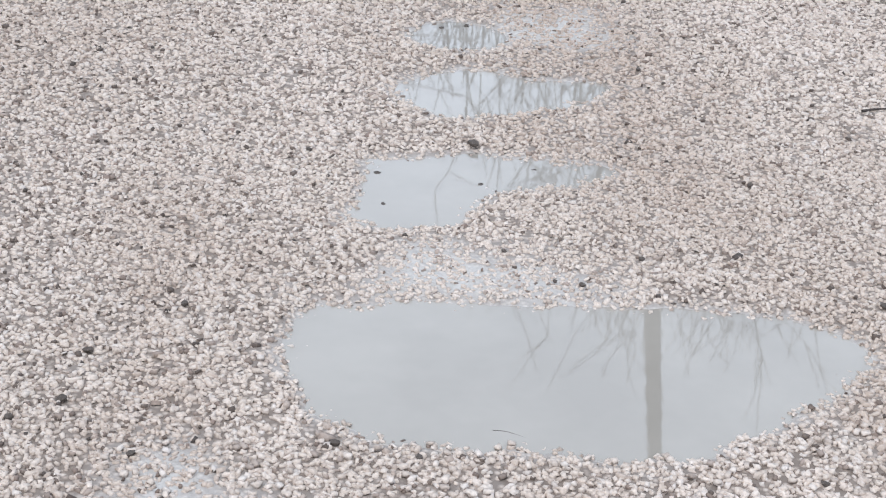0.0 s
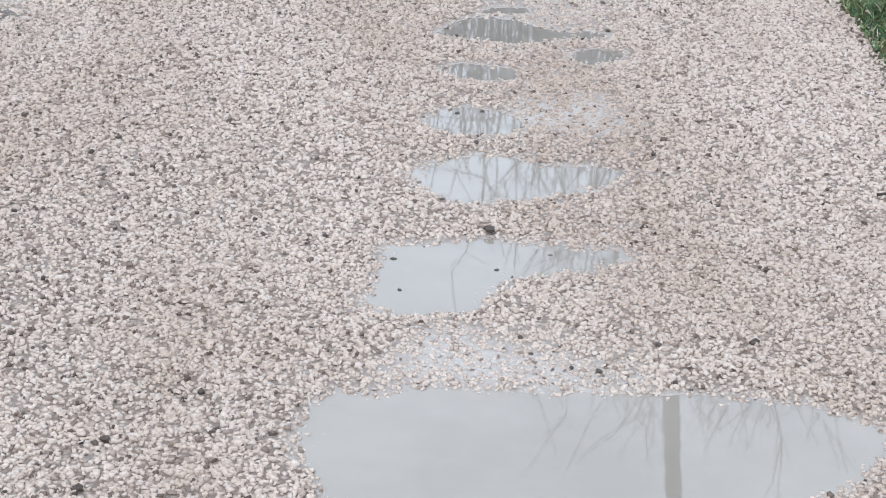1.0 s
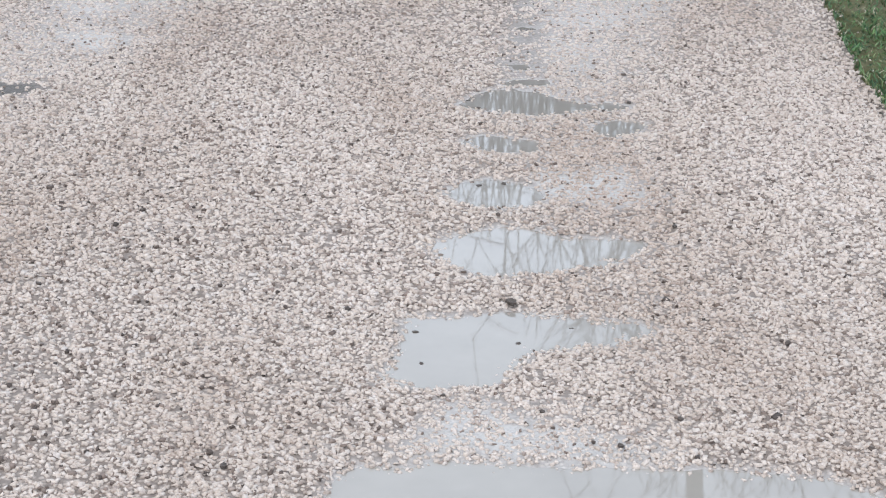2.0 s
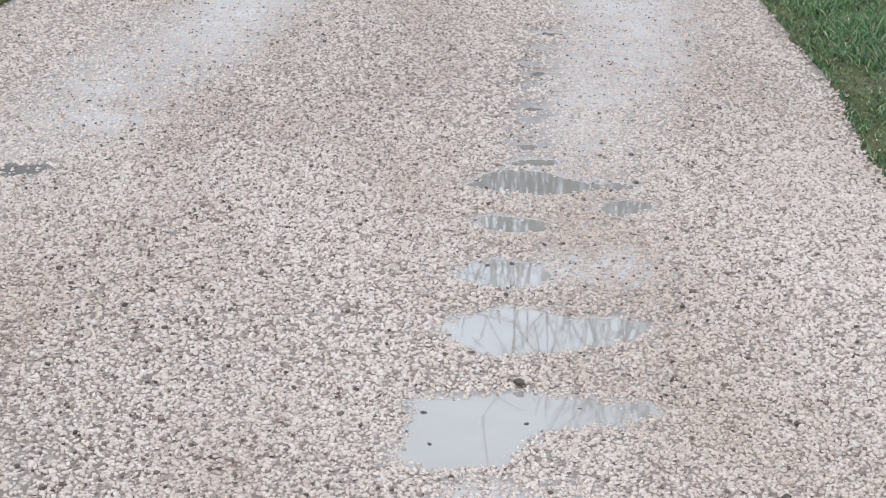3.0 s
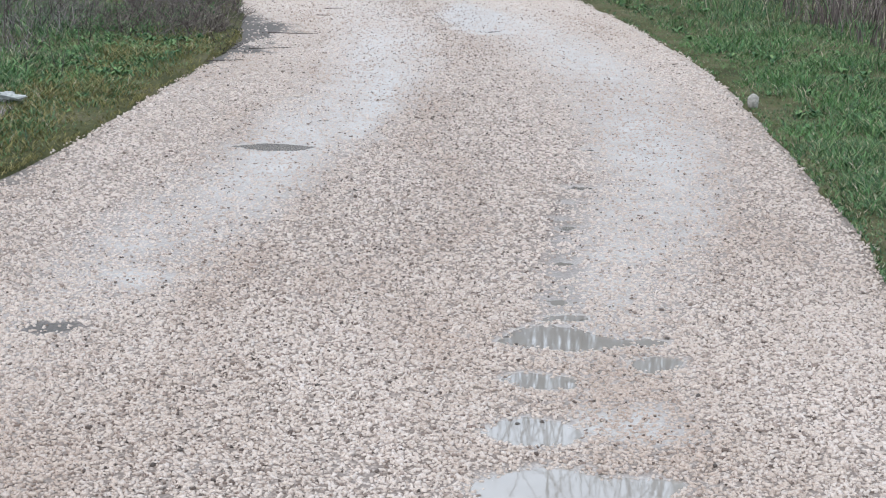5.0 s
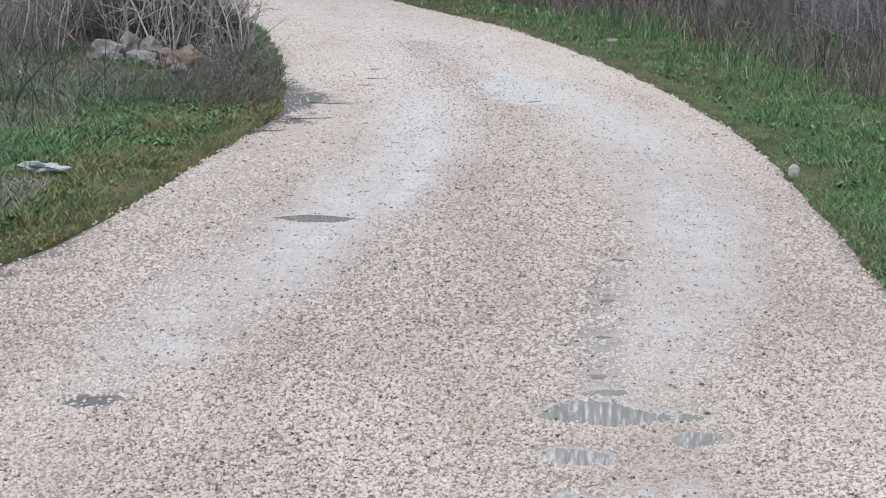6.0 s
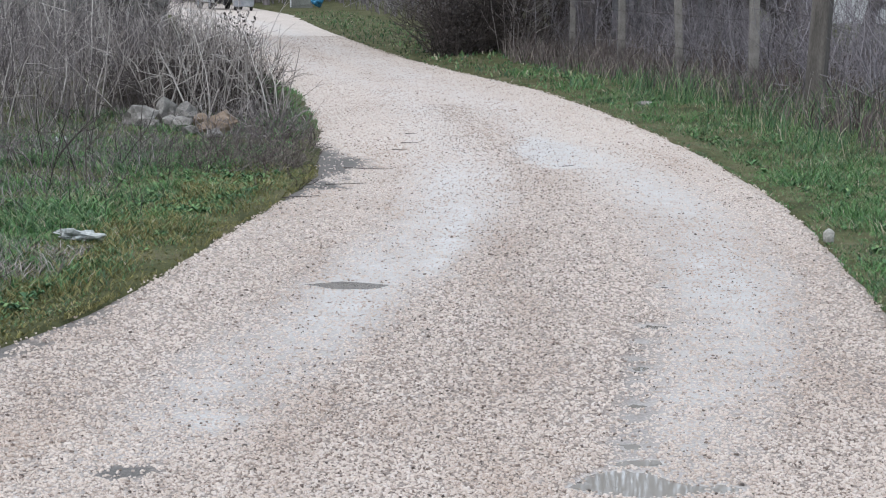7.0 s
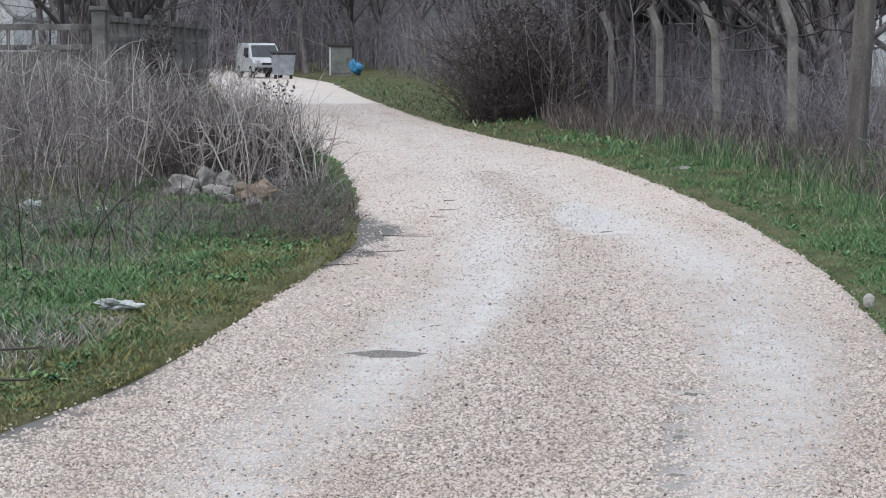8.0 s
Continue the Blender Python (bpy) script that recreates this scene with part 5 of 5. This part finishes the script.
def stone_field(rng, y0, y1, density, scale, x0=None, x1=None, fade=None):
    """Places and sizes of loose stones on a stretch of the road."""
    ys = np.linspace(y0, y1, 60)
    lo = left_edge(ys).min() if x0 is None else x0
    hi = right_edge(ys).max() if x1 is None else x1
    n = int((hi - lo) * (y1 - y0) * density)
    x, y = rng.uniform(lo, hi, n), rng.uniform(y0, y1, n)
    edge = np.minimum(x - left_edge(y), right_edge(y) - x) + 0.08 * fbm(x, y, 3, 9)
    d, _ = shore(x, y)
    w = wetness(x, y)
    keep = (edge > rng.uniform(-0.01, 0.07, n) - 0.1 * rng.uniform(0, 1, n) ** 40) & (d > rng.uniform(-0.045, 0.03, n) + 0.02 * (y > 4.2) + 0.02 * (y > 5.6)) & (rng.uniform(0, 1, n) > (0.22 + 0.4 * smooth(5, 9, y)) * w * (d > 0.05)) & (rng.uniform(0, 1, n) > 0.85 * soil_and_wet(x, y))
    if x0 is not None:
        keep &= rng.uniform(0, 1, n) < smooth(x0, x0 + 0.6, x + 0.25 * fbm(x, y, 2.2, 15))
    if fade:
        keep &= rng.uniform(0, 1, n) < (smooth(fade[0], fade[1], y) if fade[0] < fade[1] else 1 - smooth(fade[1], fade[0], y))
    x, y, w, d = x[keep], y[keep], w[keep], d[keep]
    n = len(x)
    size = np.stack([rng.uniform(0.008, 0.0175, n), rng.uniform(0.006, 0.0105, n), rng.uniform(0.0045, 0.0078, n)], 1)
    size *= (scale * rng.lognormal(0, 0.18, n))[:, None] * (1 - 0.25 * w)[:, None]
    z = np.where(edge[keep] < -0.02, ground_height(x, y), road_height(x, y)) + size[:, 2] * rng.uniform(0.0, 0.55, n) * (1 - 0.5 * w)
    return x, y, z, size


def stone_points(rng, base, x, y, z, size, jitter):
    n = len(x)
    p = base[None] + rng.normal(0, jitter, (n, len(base), 3))
    p = p * size[:, None, :]
    yaw, tilt, lean = rng.uniform(0, 2 * math.pi, n), rng.normal(0, 0.28, n), rng.normal(0, 0.28, n)
    c, s = np.cos(tilt)[:, None], np.sin(tilt)[:, None]
    p = np.stack([p[..., 0], p[..., 1] * c - p[..., 2] * s, p[..., 1] * s + p[..., 2] * c], -1)
    c, s = np.cos(lean)[:, None], np.sin(lean)[:, None]
    p = np.stack([p[..., 0] * c + p[..., 2] * s, p[..., 1], -p[..., 0] * s + p[..., 2] * c], -1)
    c, s = np.cos(yaw)[:, None], np.sin(yaw)[:, None]
    p = np.stack([p[..., 0] * c - p[..., 1] * s, p[..., 0] * s + p[..., 1] * c, p[..., 2]], -1)
    return p + np.stack([x, y, z], -1)[:, None, :]


def gravel(rng, fields, base, faces, jitter, material=M_STONE, label="loose pinkish-beige crushed stone"):
    """One sheet of loose stones, a part of the road."""
    allp = []
    for args in fields:
        x, y, z, size = stone_field(rng, *args)
        allp.append(stone_points(rng, base, x, y, z, size, jitter).reshape(-1, 3))
    v = np.concatenate(allp)
    k = len(v) // len(base)
    f = (faces[None] + (np.arange(k) * len(base))[:, None, None]).reshape(-1, faces.shape[1])
    ob = new("gravel", mesh_from_arrays("gravel", v, f, material, True))
    ob.parent = road
    return tagged(ob, label, kind="stuff")


rng = np.random.default_rng(11)
gravel(rng, [(1.8, 3.6, 11800, 0.71, -0.95, 1.6), (3.6, 6.6, 7600, 0.8, -1.5, 2.2, (6.6, 4.4))], CORNERS, CHIP, 0.1)


def thinning(y):
    """Stones to the square metre, and how large they are, farther along the road."""
    return float(np.interp(y, [5, 7, 9, 12, 16, 22, 30, 48], [4200, 3000, 2050, 1250, 740, 390, 200, 85])), float(np.interp(y, [5, 7, 9, 16, 30, 48], [0.86, 0.88, 0.92, 1.05, 1.35, 1.7]))


strips = [(y, y + 0.5, *thinning(y + 0.25)) for y in np.arange(6.0, 24.0, 0.5)] + [(5.0, 6.0, 3500, 0.84, -2.2, 2.4, (3.8, 6.0))] + [(y, y + 2.0, *thinning(y + 1)) for y in np.arange(24.0, 48.0, 2.0)]
strips += [(4.0, 5.0, 3000, 0.84, -1.8, 2.2, (3.8, 6.0)), (1.9, 6.0, 1700, 1.1, -3.2, -0.9), (0.6, 2.0, 1600, 1.1), (-4.0, 0.6, 300, 1.2)]
gravel(rng, strips, CORNERS, CHIP, 0.1)


def ridge_field(rng, n):
    """Dark stones, gathered on the ridge between the wheel tracks and along its foot."""
    y = rng.uniform(1.9, 22, n)
    mid = 0.5 * (np.interp(y, *TRACK_L) + np.interp(y, *TRACK_R)) - np.interp(y, [2, 4, 7], [0.12, 0.2, 0.1])
    return mid + rng.normal(0, 1, n) * np.interp(y, [2, 5, 12], [0.24, 0.3, 0.3]), y


def dark_gravel(rng, n, small, label):
    """Dark stones: thick on the ridge, thin over the rest of the road."""
    x, y = ridge_field(rng, n)
    m = n * 2 // 3
    x2, y2 = rng.uniform(-1.8, 2.7, m), rng.uniform(1.9, 17, m)
    x, y = np.concatenate([x, x2]), np.concatenate([y, y2])
    k = (shore(x, y)[0] > 0.02) & (np.minimum(x - left_edge(y), right_edge(y) - x) > 0.1) & (rng.uniform(0, 1, len(x)) > 0.75 * wetness(x, y))
    x, y = x[k], y[k]
    size = np.stack([rng.uniform(0.007, 0.013, len(x)), rng.uniform(0.006, 0.01, len(x)), rng.uniform(0.006, 0.009, len(x))], 1) * (small * rng.lognormal(0, 0.2, len(x)) * np.interp(y, [3, 6, 17], [1.0, 0.8, 1.0]))[:, None]
    v = stone_points(rng, CORNERS, x, y, road_height(x, y) + 0.003, size, 0.1).reshape(-1, 3)
    f = (CHIP[None] + (np.arange(len(x)) * 8)[:, None, None]).reshape(-1, 4)
    ob = new("dark_gravel", mesh_from_arrays("dark_gravel", v, f, M_BROWN_STONE, True))
    ob.parent = road
    return tagged(ob, label, kind="stuff")


dark_gravel(rng, 700, 1.0, "scattered dark brown stones among the pale gravel")
# small dark stones, many of them in place of shadow specks between the gravel
dark_gravel(rng, 6500, 0.66, "small brown stones doubling as shade specks between the pale stones")

# stones lying singly on the stretch before the large puddle
single = []
for k in range(6):
    pts = stone_points(rng, CORNERS, np.zeros(1), np.zeros(1), np.zeros(1), np.array([[0.0115, 0.0078, 0.0068]]), 0.11)[0]
    single.append(mesh_from_arrays("gravel_stone", pts, CUBE, M_STONE_PART, True))
sx, sy, sz, ss = stone_field(rng, 2.0, 2.35, 900, 1.0, -0.6, 1.2)
for i in range(min(290, len(sx))):
    ob = new("gravel_stone", single[i % 6])
    ob.parent = road
    ob.matrix_basis = pose(sx[i], sy[i], sz[i] + 0.003, 0, 0, rng.uniform(0, 360))
